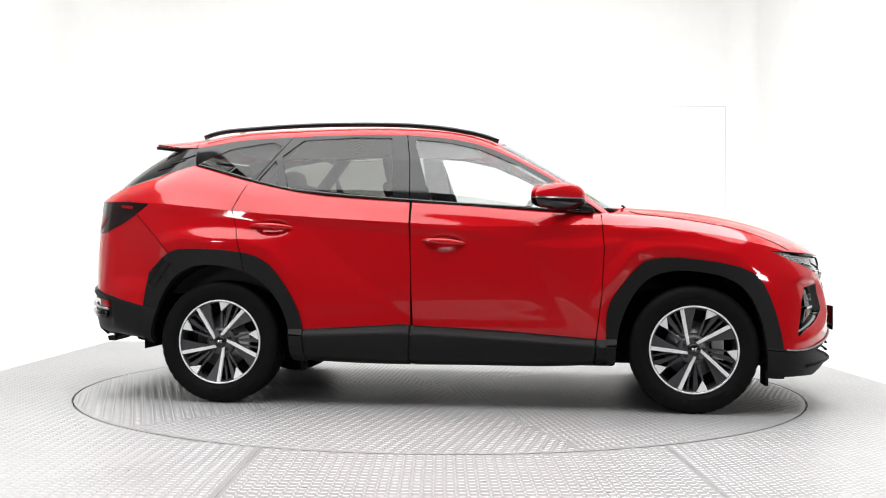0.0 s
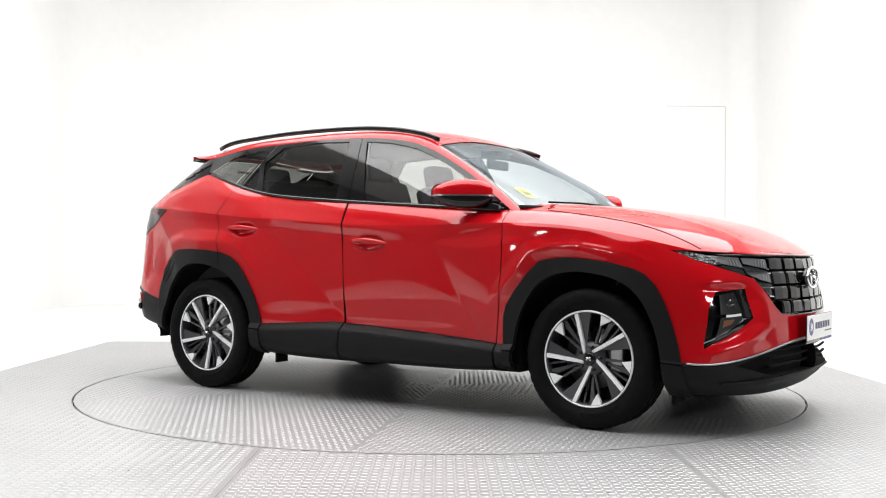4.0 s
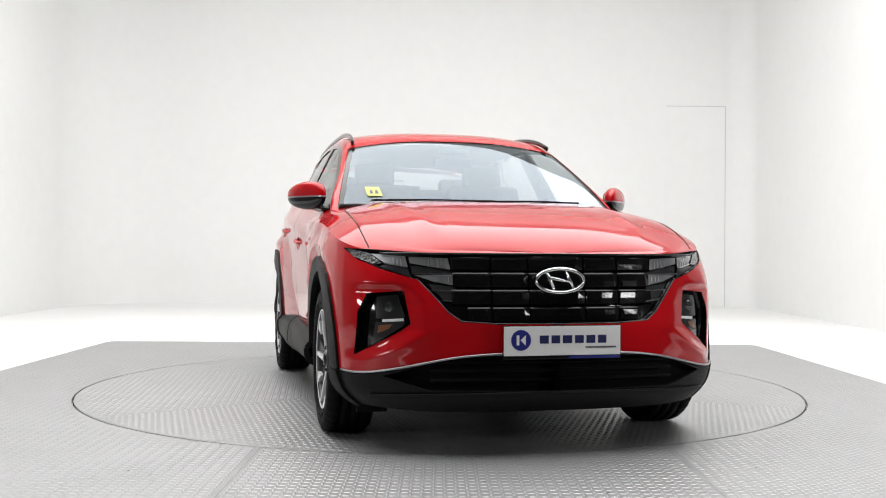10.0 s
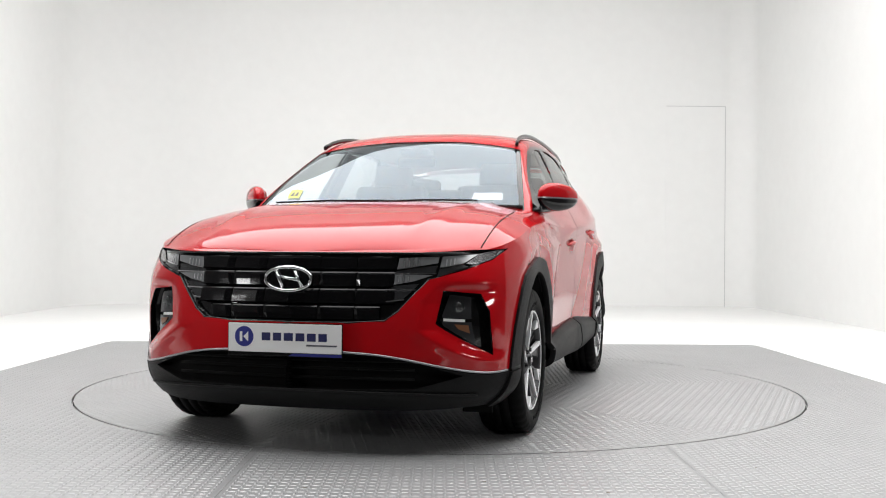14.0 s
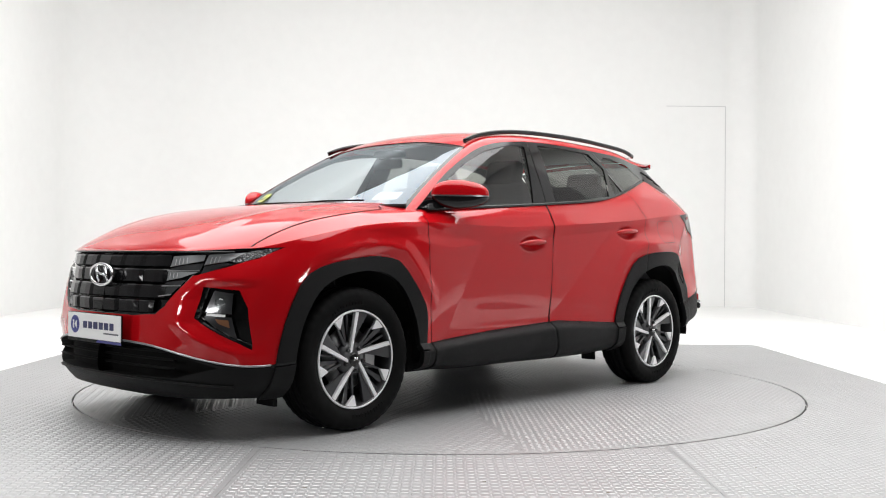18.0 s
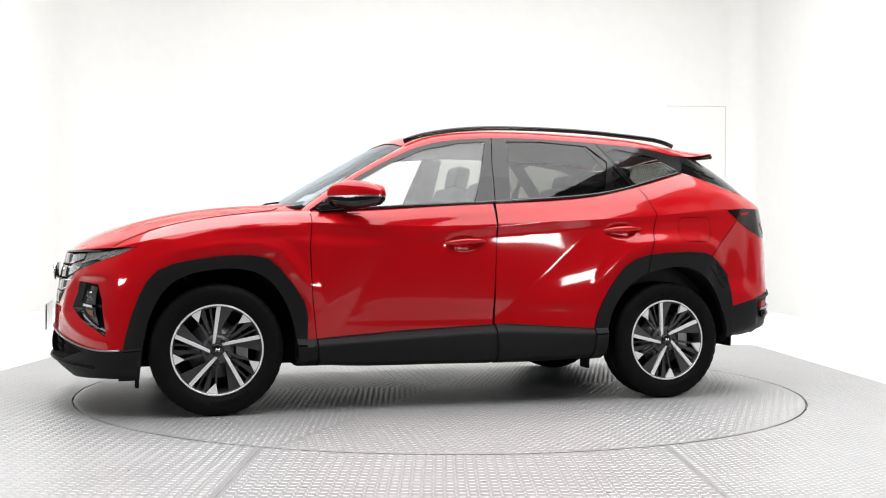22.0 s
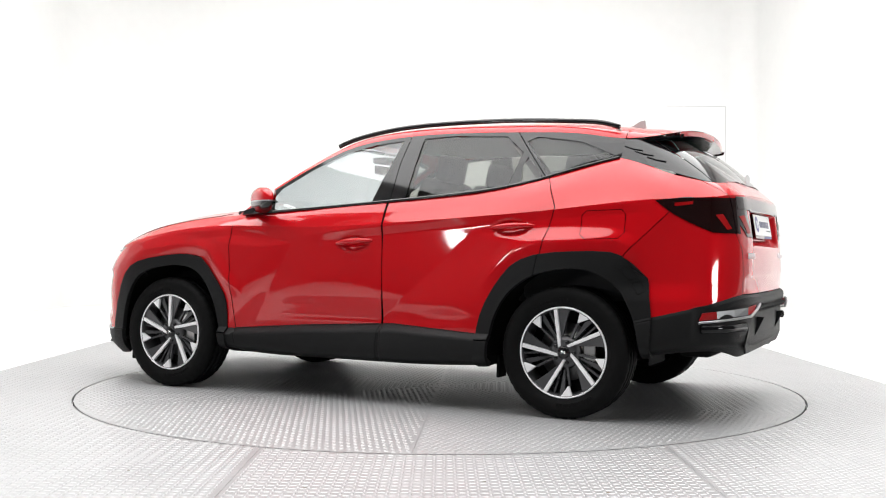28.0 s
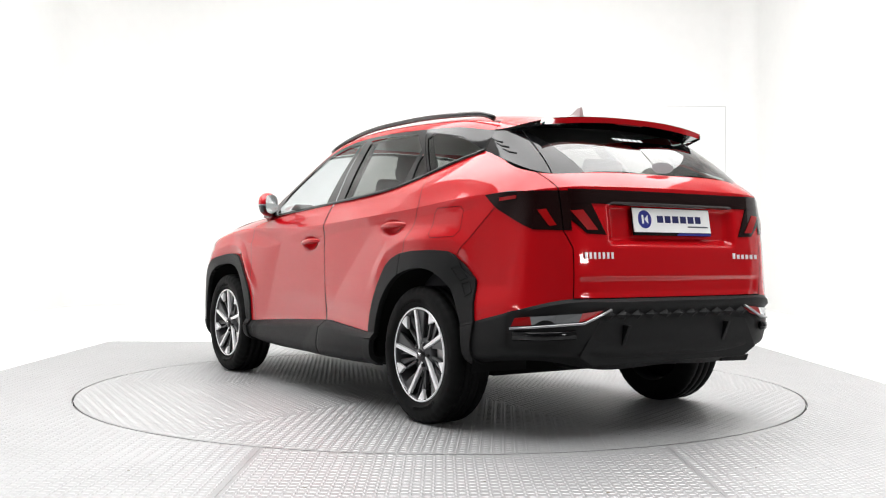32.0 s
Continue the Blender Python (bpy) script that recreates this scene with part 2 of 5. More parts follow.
# ---- car body: feature lines run from the middle of the tail round the left side to the middle of the nose ----
LINES = {
    "under": [(-2.15, 0, 0.33), (-2.14, 0.45, 0.33), (-2.1, 0.66, 0.37), (-2.0, 0.76, 0.375), (-1.75, 0.85, 0.345), (-1.56, 0.87, 0.315), (-1.34, 0.88, 0.3), (-0.86, 0.85, 0.26), (-0.3, 0.83, 0.24), (0.3, 0.83, 0.24), (0.8, 0.85, 0.26), (1.34, 0.88, 0.3), (1.72, 0.84, 0.21), (1.92, 0.75, 0.2), (2.035, 0.6, 0.195), (2.09, 0.35, 0.19), (2.11, 0, 0.19)],
    "low": [(-2.245, 0, 0.42), (-2.235, 0.45, 0.42), (-2.19, 0.7, 0.43), (-2.07, 0.82, 0.425), (-1.8, 0.9, 0.385), (-1.58, 0.925, 0.345), (-1.34, 0.94, 0.33), (-0.86, 0.92, 0.3), (-0.3, 0.915, 0.27), (0.3, 0.915, 0.27), (0.8, 0.92, 0.29), (1.34, 0.94, 0.33), (1.74, 0.905, 0.28), (1.95, 0.795, 0.265), (2.085, 0.62, 0.275), (2.175, 0.37, 0.285), (2.205, 0, 0.29)],
    "clad": [(-2.243, 0, 0.668), (-2.233, 0.45, 0.668), (-2.19, 0.69, 0.662), (-2.09, 0.82, 0.625), (-1.8, 0.9, 0.55), (-1.58, 0.925, 0.5), (-1.34, 0.935, 0.47), (-0.86, 0.908, 0.43), (-0.3, 0.889, 0.465), (0.3, 0.884, 0.435), (0.8, 0.9, 0.4), (1.34, 0.935, 0.4), (1.78, 0.908, 0.365), (1.96, 0.8, 0.36), (2.085, 0.63, 0.395), (2.165, 0.4, 0.44), (2.192, 0, 0.452)],
    "sill_max": [(-2.262, 0, 0.652), (-2.252, 0.45, 0.652), (-2.207, 0.69, 0.647), (-2.095, 0.825, 0.61), (-1.8, 0.905, 0.535), (-1.58, 0.93, 0.485), (-1.34, 0.94, 0.455), (-0.86, 0.937, 0.395), (-0.3, 0.935, 0.425), (0.3, 0.935, 0.395), (0.8, 0.937, 0.362), (1.34, 0.94, 0.385), (1.78, 0.913, 0.352), (1.965, 0.805, 0.347), (2.09, 0.635, 0.382), (2.17, 0.4, 0.428), (2.197, 0, 0.44)],
    "lower": [(-2.245, 0, 0.75), (-2.235, 0.45, 0.75), (-2.195, 0.68, 0.75), (-2.08, 0.81, 0.74), (-1.8, 0.89, 0.72), (-1.58, 0.918, 0.71), (-1.34, 0.928, 0.7), (-0.9, 0.915, 0.62), (-0.3, 0.901, 0.6), (0.3, 0.899, 0.6), (0.8, 0.906, 0.6), (1.34, 0.928, 0.7), (1.72, 0.925, 0.62), (1.965, 0.818, 0.58), (2.088, 0.645, 0.56), (2.162, 0.385, 0.56), (2.192, 0, 0.56)],
    "mid": [(-2.235, 0, 0.97), (-2.225, 0.45, 0.97), (-2.18, 0.68, 0.97), (-2.06, 0.795, 0.97), (-1.8, 0.872, 0.96), (-1.58, 0.9, 0.945), (-1.34, 0.915, 0.93), (-0.9, 0.912, 0.88), (-0.3, 0.91, 0.83), (0.3, 0.91, 0.81), (0.8, 0.908, 0.83), (1.34, 0.925, 0.88), (1.72, 0.915, 0.8), (1.94, 0.805, 0.76), (2.06, 0.625, 0.73), (2.142, 0.36, 0.72), (2.172, 0, 0.72)],
    "shoulder": [(-2.205, 0, 1.195), (-2.195, 0.45, 1.19), (-2.15, 0.67, 1.18), (-2.02, 0.78, 1.165), (-1.8, 0.838, 1.158), (-1.58, 0.862, 1.14), (-1.34, 0.882, 1.115), (-0.9, 0.903, 1.08), (-0.3, 0.91, 1.045), (0.3, 0.912, 1.025), (0.8, 0.905, 1.035), (1.34, 0.895, 1.0), (1.72, 0.875, 0.925), (1.89, 0.77, 0.885), (2.032, 0.605, 0.868), (2.112, 0.35, 0.86), (2.138, 0, 0.855)],
    "belt": [(-2.12, 0, 1.268), (-2.11, 0.45, 1.262), (-2.05, 0.66, 1.25), (-1.93, 0.715, 1.275), (-1.76, 0.696, 1.335), (-1.585, 0.676, 1.392), (-1.34, 0.745, 1.328), (-0.9, 0.817, 1.225), (-0.3, 0.847, 1.17), (0.3, 0.853, 1.13), (0.8, 0.82, 1.105), (1.34, 0.785, 1.065), (1.68, 0.76, 0.995), (1.885, 0.695, 0.925), (2.015, 0.58, 0.893), (2.08, 0.35, 0.885), (2.105, 0, 0.88)],
}
ARCH_OUT_F = [(.868, .0), (.865, .41), (.862, .53), (.89, .63), (1.05, .83), (1.14, .853), (1.28, .858), (1.55, .82), (1.68, .76), (1.76, .60), (1.815, .38), (1.86, .0)]
ARCH_OUT_R = [(-.82, .0), (-.84, .43), (-.88, .57), (-.97, .72), (-1.07, .83), (-1.23, .88), (-1.57, .892), (-1.67, .86), (-1.82, .71), (-1.77, .0)]
NU = 340
# a fuller line between shoulder and belt, most so on the rear haunch
LINES["haunch"] = [((a[0] + b[0]) / 2, (a[1] + b[1]) / 2 + (0.022 if -2.0 < a[0] < -1.2 else 0.007 if -1.2 < a[0] < 1.0 else 0.0), (a[2] + b[2]) / 2 + 0.004)
                   for a, b in zip(LINES["shoulder"], LINES["belt"])]


def line_at(name, us):
    """The feature line at the parameters us (0 tail, 1 nose), smooth and symmetric at both middles."""
    p = np.array(LINES[name], float)
    ref = np.array(LINES["mid"], float)
    s = np.concatenate([[0], np.cumsum(np.linalg.norm(np.diff(ref, axis=0), axis=1))])
    flip = np.array([1, -1, 1])
    pp = np.vstack([(p[1:4] * flip)[::-1], p, (p[-4:-1] * flip)[::-1]])
    ss = np.concatenate([-s[1:4][::-1], s, 2 * s[-1] - s[-4:-1][::-1]])
    out = spline(ss, pp, np.asarray(us) * s[-1])
    if name in ("clad", "sill_max"):
        between = (out[:, 0] > -0.86) & (out[:, 0] < 0.80)
        out[between, 2] = np.interp(out[between, 0], p[6:12, 0], p[6:12, 2])
    return out


def outside(x, z, poly):
    """Which points lie outside an outline."""
    odd = np.zeros(len(x), bool)
    for (ax, az), (bx, bz) in zip(poly, poly[1:] + poly[:1]):
        if az != bz:
            odd ^= ((az > z) != (bz > z)) & (x < ax + (z - az) * (bx - ax) / (bz - az))
    return ~odd


def relief(q):
    """Pressed shapes of the flanks and tail: diagonal door creases, plate recess, bumper recess."""
    x, y, z = q[:, 0], q[:, 1], q[:, 2]
    out = q.copy()
    flank = (np.abs(x) < 1.8)
    # rear door: below and behind a diagonal the skin flares to the arch
    d1 = np.clip((x + 0.75) * -0.648 + (z - 0.94) * -0.762, 0, None)
    k1 = 0.030 * np.tanh(d1 * 4.2) * smoothstep(1.03, 0.93, z) * smoothstep(-1.8, -1.3, x)
    # front door: a facet between a steep crease and one that rises to the wing
    d2 = np.clip((x - 0.40) * 0.866 + (z - 0.93) * 0.5, 0, None)
    dp = np.clip((x - 0.40) * 0.196 - (z - 0.93) * 0.98, 0, None)
    k2 = np.minimum(0.030 * np.tanh(d2 * 4.5), dp * 0.30) * smoothstep(1.25, 0.86, x)
    # lower doors tuck in under a rising line
    d3 = np.clip((0.60 + 0.03 * (x + 0.2)) - z, 0, 0.06)
    k3 = -d3 * 0.05 * smoothstep(0.45, 0.5, z) * smoothstep(0.85, 0.45, np.abs(x + 0.1))
    # a ridge runs round each arch a hand's width above the cladding
    rf, rr = np.full(len(x), 9.0), np.full(len(x), 9.0)
    for line, r in ((ARCH_OUT_F, rf), (ARCH_OUT_R, rr)):
        for (ax, az), (bx, bz) in zip(line[1:-1], line[2:-1]):
            ux, uz = bx - ax, bz - az
            w = np.clip(((x - ax) * ux + (z - az) * uz) / (ux * ux + uz * uz), 0, 1)
            np.minimum(r, np.hypot(x - ax - w * ux, z - az - w * uz), out=r)
    k4 = (0.016 * np.clip(1 - np.abs(rf - 0.062) / 0.062, 0, 1) * smoothstep(0.56, 0.72, z) * smoothstep(1.74, 1.5, x) * outside(x, z, ARCH_OUT_F)
          + 0.010 * np.clip(1 - np.abs(rr - 0.06) / 0.06, 0, 1) * smoothstep(0.62, 0.82, z) * smoothstep(-1.79, -1.66, x) * outside(x, z, ARCH_OUT_R))
    # the wing's shoulder stands out as a crease
    zs = np.interp(x, (0.4, 0.8, 1.34, 1.72), (0.985, 1.025, 0.985, 0.905))
    k5 = 0.013 * np.clip(1 - np.abs(z - zs) / 0.055, 0, 1) * smoothstep(0.42, 0.75, x) * smoothstep(1.76, 1.55, x)
    # a soft shoulder edge runs from the tail lamp to the front door
    zd = np.interp(x, (-1.85, -1.25, -0.62, 0.0, 0.4), (1.15, 1.112, 1.062, 1.008, 0.965))
    k5 = k5 + 0.011 * np.clip(1 - np.abs(z - zd) / 0.055, 0, 1) * smoothstep(-1.9, -1.6, x) * smoothstep(0.45, -0.05, x)
    # behind a crease from arch to lamp the tail corner turns in
    d6 = np.clip((x + 1.66) * -0.736 + (z - 0.86) * -0.675, 0, None)
    k6 = -0.022 * np.tanh(d6 * 9) * smoothstep(0.62, 0.74, z) * smoothstep(-1.55, -1.68, x) * smoothstep(-2.08, -1.95, x)
    out[:, 1] += np.where(flank, k1 + k2 + k3 + k4 + k5, 0) + k6
    for cx, cz in ((-0.035, 0.925), (-1.035, 1.008)):
        e = ((x - cx) / 0.085) ** 2 + ((z - cz) / 0.034) ** 2
        out[:, 1] -= np.where(flank, 0.024 * np.exp(-e * e), 0)
    # nose: a dished field round each lamp pocket, inside a ridge
    ry = np.interp(z, (0.40, 0.47, 0.545, 0.655, 0.735), (0.80, 0.67, 0.560, 0.565, 0.615))
    dish = smoothstep(-0.01, 0.10, np.abs(y) - ry) * smoothstep(0.90, 0.80, np.abs(y)) * smoothstep(0.755, 0.70, z) * smoothstep(0.395, 0.46, z)
    edge = 0.005 * np.clip(1 - np.abs(np.abs(y) - ry) / 0.08, 0, 1) * smoothstep(0.74, 0.68, z) * smoothstep(0.40, 0.47, z)
    out[:, 0] += np.where(x > 1.7, edge - 0.028 * dish, 0)
    tail = x < -1.95
    rec = smoothstep(0.44, 0.38, np.abs(y)) * smoothstep(0.905, 0.95, z) * smoothstep(1.12, 1.09, z)
    step = smoothstep(0.765, 0.752, z) * smoothstep(0.67, 0.70, z) * smoothstep(0.62, 0.58, np.abs(y))
    low = smoothstep(0.618, 0.598, z) * smoothstep(0.40, 0.46, z) * smoothstep(-1.99, -2.06, x)
    out[:, 0] += np.where(tail, 0.042 * rec + 0.006 * step + 0.028 * low, 0)
    return out


def body_sheet(names, n, slot):
    us = np.linspace(0, 1, NU)
    lines = np.array([line_at(k, us) for k in names])
    out = []
    for i in range(NU):
        p = lines[:, i]
        t = np.concatenate([[0], np.cumsum(np.linalg.norm(np.diff(p, axis=0), axis=1))])
        q = relief(spline(t, p, np.linspace(0, t[-1], n)))
        if i in (0, NU - 1):
            q[:, 1] = 0
        out.append(q)
    return sheet(out, slot, (0, 0, 0.7))


half = join_bm(body_sheet(("under", "low", "sill_max"), 20, 0), body_sheet(("sill_max", "clad"), 4, 0), body_sheet(("clad", "lower", "mid", "shoulder"), 60, 1), body_sheet(("shoulder", "haunch", "belt"), 10, 1))

def rounded(poly, n=1):
    """Cut the corners of an outline, but not of its foot."""
    for _ in range(n):
        out = [poly[0]]
        for (a0, b0), (a1, b1) in zip(poly, poly[1:]):
            out += [(a0 * .75 + a1 * .25, b0 * .75 + b1 * .25), (a0 * .25 + a1 * .75, b0 * .25 + b1 * .75)]
        poly = out + [poly[-1]]
    return poly


ARCH_IN_F = [(.905, .0), (.912, .30), (.93, .45), (.965, .57), (1.04, .70), (1.13, .765), (1.25, .787), (1.37, .780), (1.50, .755), (1.61, .69), (1.69, .54), (1.722, .38), (1.735, .20), (1.735, .0)]
ARCH_IN_R = [(-1.765, .0), (-1.755, .36), (-1.72, .54), (-1.64, .70), (-1.52, .78), (-1.41, .80), (-1.27, .785), (-1.13, .74), (-1.00, .63), (-.915, .44), (-.895, .0)]
DOOR_B = [(-.23, .0), (-.23, .80), (-.242, 1.12), (-.25, 1.4)]
DOOR_F = [(.845, 1.4), (.838, 1.07), (.852, .90), (.84, .65), (.81, .40), (.795, .0)]
DOOR_R = [(-1.15, 1.4), (-1.22, 1.26), (-1.28, 1.12), (-1.19, .78)]

car = new("car")
tagged(car, "glossy red sport utility car with black cladding on the turntable", "car")
LR = (car, car)

for hole in (ARCH_IN_F, ARCH_IN_R):
    junk, half = cut(half, rounded(hole, 2), XZ)
    junk.free()
arch_f, half = cut(half, rounded(ARCH_OUT_F), XZ)
arch_r, half = cut(half, rounded(ARCH_OUT_R), XZ)
nose, half = cut(half, [(1.60, .50), (1.738, .897), (1.90, .889), (2.08, .874), (2.6, .83), (2.6, -.2), (1.60, -.2)], XZ)
rear, half = cut(half, [(-1.60, -1), (-1.60, 2), (-3, 2), (-3, -1)], XZ)

# dark inner skin behind the panel gaps
inner = shift(join_bm(half.copy(), rear.copy()), -0.014)
whole("inner_shell", inner, DARK, car, "matt black inner shell behind the panel gaps")

# flanks: slots first, then doors
half = gap(half, DOOR_B, XZ)
half = gap(half, DOOR_F, XZ)
half = gap(half, DOOR_R, XZ)
door_f, half = cut(half, DOOR_B + DOOR_F, XZ)
door_r, half = cut(half, [(-.23, .0), (-.23, .80), (-.242, 1.12), (-.25, 1.4), (-1.15, 1.4), (-1.22, 1.26), (-1.28, 1.12), (-1.19, .78), (-1.0, .0)], XZ)
wing, quarter = halves(half, Vector((0, 0, 0)), AX)

trim_f, skin_f = by_slot(door_f)
trim_r, skin_r = by_slot(door_r)
front_doors = pair("front_door", skin_f, RED, LR)
rear_doors = pair("rear_door", skin_r, RED, LR)
solid("door_cladding", shift(tidy(fuse(trim_f), 0.2), 0.004), CLAD, front_doors, 0.02, "textured black lower door cladding")
solid("door_cladding", shift(tidy(fuse(trim_r), 0.2), 0.004), CLAD, rear_doors, 0.02, "textured black lower door cladding")
sill_f, wing = by_slot(wing)
front_wings = pair("front_wing", wing, RED, LR)
sill_r, quarter = by_slot(quarter)
for b in (sill_f, sill_r):
    pair("sill_end", tidy(fuse(b), 0.3), CLAD, LR, "black plastic sill end")
arch_r = gap(arch_r, [(-1.215, .90), (-1.18, .74)], XZ, 0.004)
arch_r = gap(arch_r, [(-1.66, .885), (-1.70, .80), (-1.765, .76), (-1.80, .755)], XZ, 0.004)
solid("wheel_arch", shift(arch_f, 0.013), CLAD, LR, 0.03, "black plastic wheel arch cladding", 0.004)
solid("wheel_arch", shift(arch_r, 0.013), CLAD, LR, 0.03, "black plastic wheel arch cladding", 0.004)

# tail: tailgate, lamps, bumper
GATE = [(-.1, .668), (.632, .668), (.634, .90), (.672, .98), (.675, 1.175), (.69, 1.26), (.70, 1.32), (-.1, 1.32)]
rear = gap(rear, [(0, .668), (.632, .668), (.634, .90), (.672, .98), (.675, 1.175), (.69, 1.26)], YZ)
gate, rear = cut(rear, GATE, YZ)
gate, rest = halves(gate, Vector((-1.95, 0, 0)), -AX)
rear = join_bm(rear, rest)
rear = gap(rear, [(-1.60, .80), (-1.69, .90), (-1.85, 1.06), (-1.88, 1.09)], XZ, 0.004)
lamp, rear = cut(rear, [(-1.805, 1.152), (-1.90, 1.08), (-1.98, 1.035), (-2.09, .985), (-2.6, .965), (-2.6, 1.165), (-1.95, 1.165)], XZ)
bump, rear = cut(rear, [(-1.50, -1), (-1.50, .66), (-1.69, .90), (-1.85, 1.06), (-3, 1.06), (-3, -1)], XZ)
flap_edge = [(-1.43, .975), (-1.43, 1.075), (-1.455, 1.10), (-1.64, 1.105), (-1.66, 1.08), (-1.66, .985), (-1.63, .955), (-1.46, .95), (-1.43, .975)]
quarter = join_bm(quarter, rear)
bmesh.ops.delete(quarter, geom=[f for f in quarter.faces if f.calc_center_median().x > -1.2], context="FACES")
bmesh.ops.delete(quarter, geom=[v for v in quarter.verts if not v.link_faces], context="VERTS")
right_q = flipped(quarter)
panel("rear_quarter", right_q, RED, car)
quarter = gap(quarter, flap_edge, XZ, 0.0035)
flap, quarter = cut(quarter, flap_edge[:-1], XZ)
qp = panel("rear_quarter", quarter, RED, car)
panel("fuel_flap", flap, RED, qp)
LAMP_RED = material("lamp_red", (0.30, 0.003, 0.004), 0.3, spec=0.2)
BLACKLENS = material("smoked_lens", (0.010, 0.003, 0.003), 0.04)
lamp_skin = lamp.copy()
tail_lamps = pair("tail_lamp", shift(lamp, 0.004), BLACKLENS, LR, "smoked dark red tail lamp lens")
bclad, bskin = by_slot(bump)
rear_bumper = whole("rear_bumper", bclad, CLAD, car, "black plastic lower rear bumper")
pair("bumper_corner", bskin, RED, (rear_bumper, rear_bumper), "red rear bumper corner")
gclad, gate = by_slot(gate)
whole("bumper_step", gclad, CLAD, rear_bumper, "black plastic bumper step")
bar, gate = cut(gate, [(-.1, 1.108), (.70, 1.108), (.70, 1.174), (-.1, 1.174)], YZ)
claw, gate = cut(gate, [(.70, 1.09), (.672, 1.06), (.56, .968), (.45, .963), (.525, 1.108), (.70, 1.108)], YZ)
gate_sheet = gate.copy()
tailgate = whole("tailgate", gate, RED, car, "red tailgate with a pressed number plate recess")
whole("light_bar", shift(bar, 0.006), BLACKLENS, tailgate, "smoked full-width rear light bar")
claw_skin = claw.copy()
pair("tail_lamp_inner", shift(claw, 0.004), BLACKLENS, (tailgate, tailgate), "smoked claw-shaped tail lamp on the tailgate")

# nose: lamp and grille cluster, lamp pockets, bumper
nclad, nskin = by_slot(nose)
upper, nskin = cut(nskin, [(.88, .90), (.83, .845), (.74, .803), (.61, .762), (-.1, .762), (-.1, 1.0), (.95, 1.0)], YZ)
lower, nskin = cut(nskin, [(.60, .762), (.475, .62), (.42, .583), (.27, .572), (-.1, .572), (-.1, .762)], YZ)
POCKET = [(.846, .428), (.66, .545), (.628, .57), (.652, .712), (.798, .698), (.834, .62)]
pocket, nskin = cut(nskin, POCKET, YZ)
front_bumper = whole("front_bumper", nskin, RED, car)
cluster = join_bm(upper, lower)
cluster_edge = cluster.copy()
lamp_sheet = cluster.copy()
for b in (lambda r: (r, mirror_y(r)))(recess(cluster, (-0.034, 0, 0))):
    part("grille_surround", b, GLOSS, front_bumper, "gloss black grille and lamp backing", smooth=False)
lip_sheet = nclad.copy()
lower_intake, lip = cut(nclad, [(.74, .345), (.60, .392), (.42, .432), (-.1, .442), (-.1, .285), (.55, .292)], YZ)
whole("bumper_lip", lip, CLAD, front_bumper, "black plastic front bumper lip")
for b in (lambda r: (r, mirror_y(r)))(recess(lower_intake, (-0.07, 0, 0))):
    part("intake_back", b, DARK, front_bumper, "dark lower intake", smooth=False)


for b in (lambda r: (r, mirror_y(r)))(recess(pocket.copy(), (-0.055, -0.015, 0))):
    part("lamp_pocket", b, GLOSS, front_bumper, "gloss black lamp pocket", smooth=False)


# ---- cabin: side glass frame, roof, screens ----
BELT_X = np.array([(-1.585, 0.676, 1.392), (-1.34, 0.745, 1.328), (-1.15, 0.782, 1.275), (-0.9, 0.817, 1.225), (-0.6, 0.837, 1.193), (-0.3, 0.847, 1.17), (0.0, 0.852, 1.149), (0.3, 0.853, 1.13), (0.6, 0.841, 1.113), (0.84, 0.817, 1.102)])
CANT = [(-1.872, 0.53, 1.536), (-1.76, 0.596, 1.514), (-1.585, 0.626, 1.503), (-1.39, 0.645, 1.53), (-1.04, 0.655, 1.557), (-0.4, 0.653, 1.57), (-0.09, 0.656, 1.55), (0.14, 0.668, 1.505), (0.37, 0.704, 1.405), (0.59, 0.754, 1.28), (0.8, 0.815, 1.135), (0.93, 0.83, 1.04)]
RIDGE = [(-1.917, 0, 1.567), (-1.76, 0, 1.585), (-1.57, 0, 1.605), (-1.39, 0, 1.628), (-1.04, 0, 1.65), (-.4, 0, 1.655), (-.05, 0, 1.638), (.17, 0, 1.595), (.40, 0, 1.485), (.62, 0, 1.355), (.88, 0, 1.195), (1.08, 0, 1.06)]


def arc_at(line, q):
    p = np.array(line, float)
    t = np.concatenate([[0], np.cumsum(np.linalg.norm(np.diff(p, axis=0), axis=1))])
    return spline(t / t[-1], p, q)


def roof_sheet(nx=96, ny=28):
    q = np.linspace(0, 1, nx)
    a, b = arc_at(CANT, q), arc_at(RIDGE, q)
    out = []
    for i in range(nx):
        row = []
        for j in range(ny):
            w = (j / (ny - 1)) ** 1.7
            rise = 0.034 * (1 - math.exp(-w * a[i][1] / 0.022)) * float(smoothstep(-1.85, -1.5, a[i][0])) * (1 - 0.15 * float(smoothstep(0.0, 0.4, a[i][0])))
            top = b[i][2] - rise * 0.999
            row.append((a[i][0] + (b[i][0] - a[i][0]) * (1 - (1 - w) ** 2), a[i][1] * (1 - w), a[i][2] + rise + (top - a[i][2]) * (1 - (1 - w) ** 2.7)))
        out.append(row)
    return sheet(out, 1, (0, 0, 0.5))


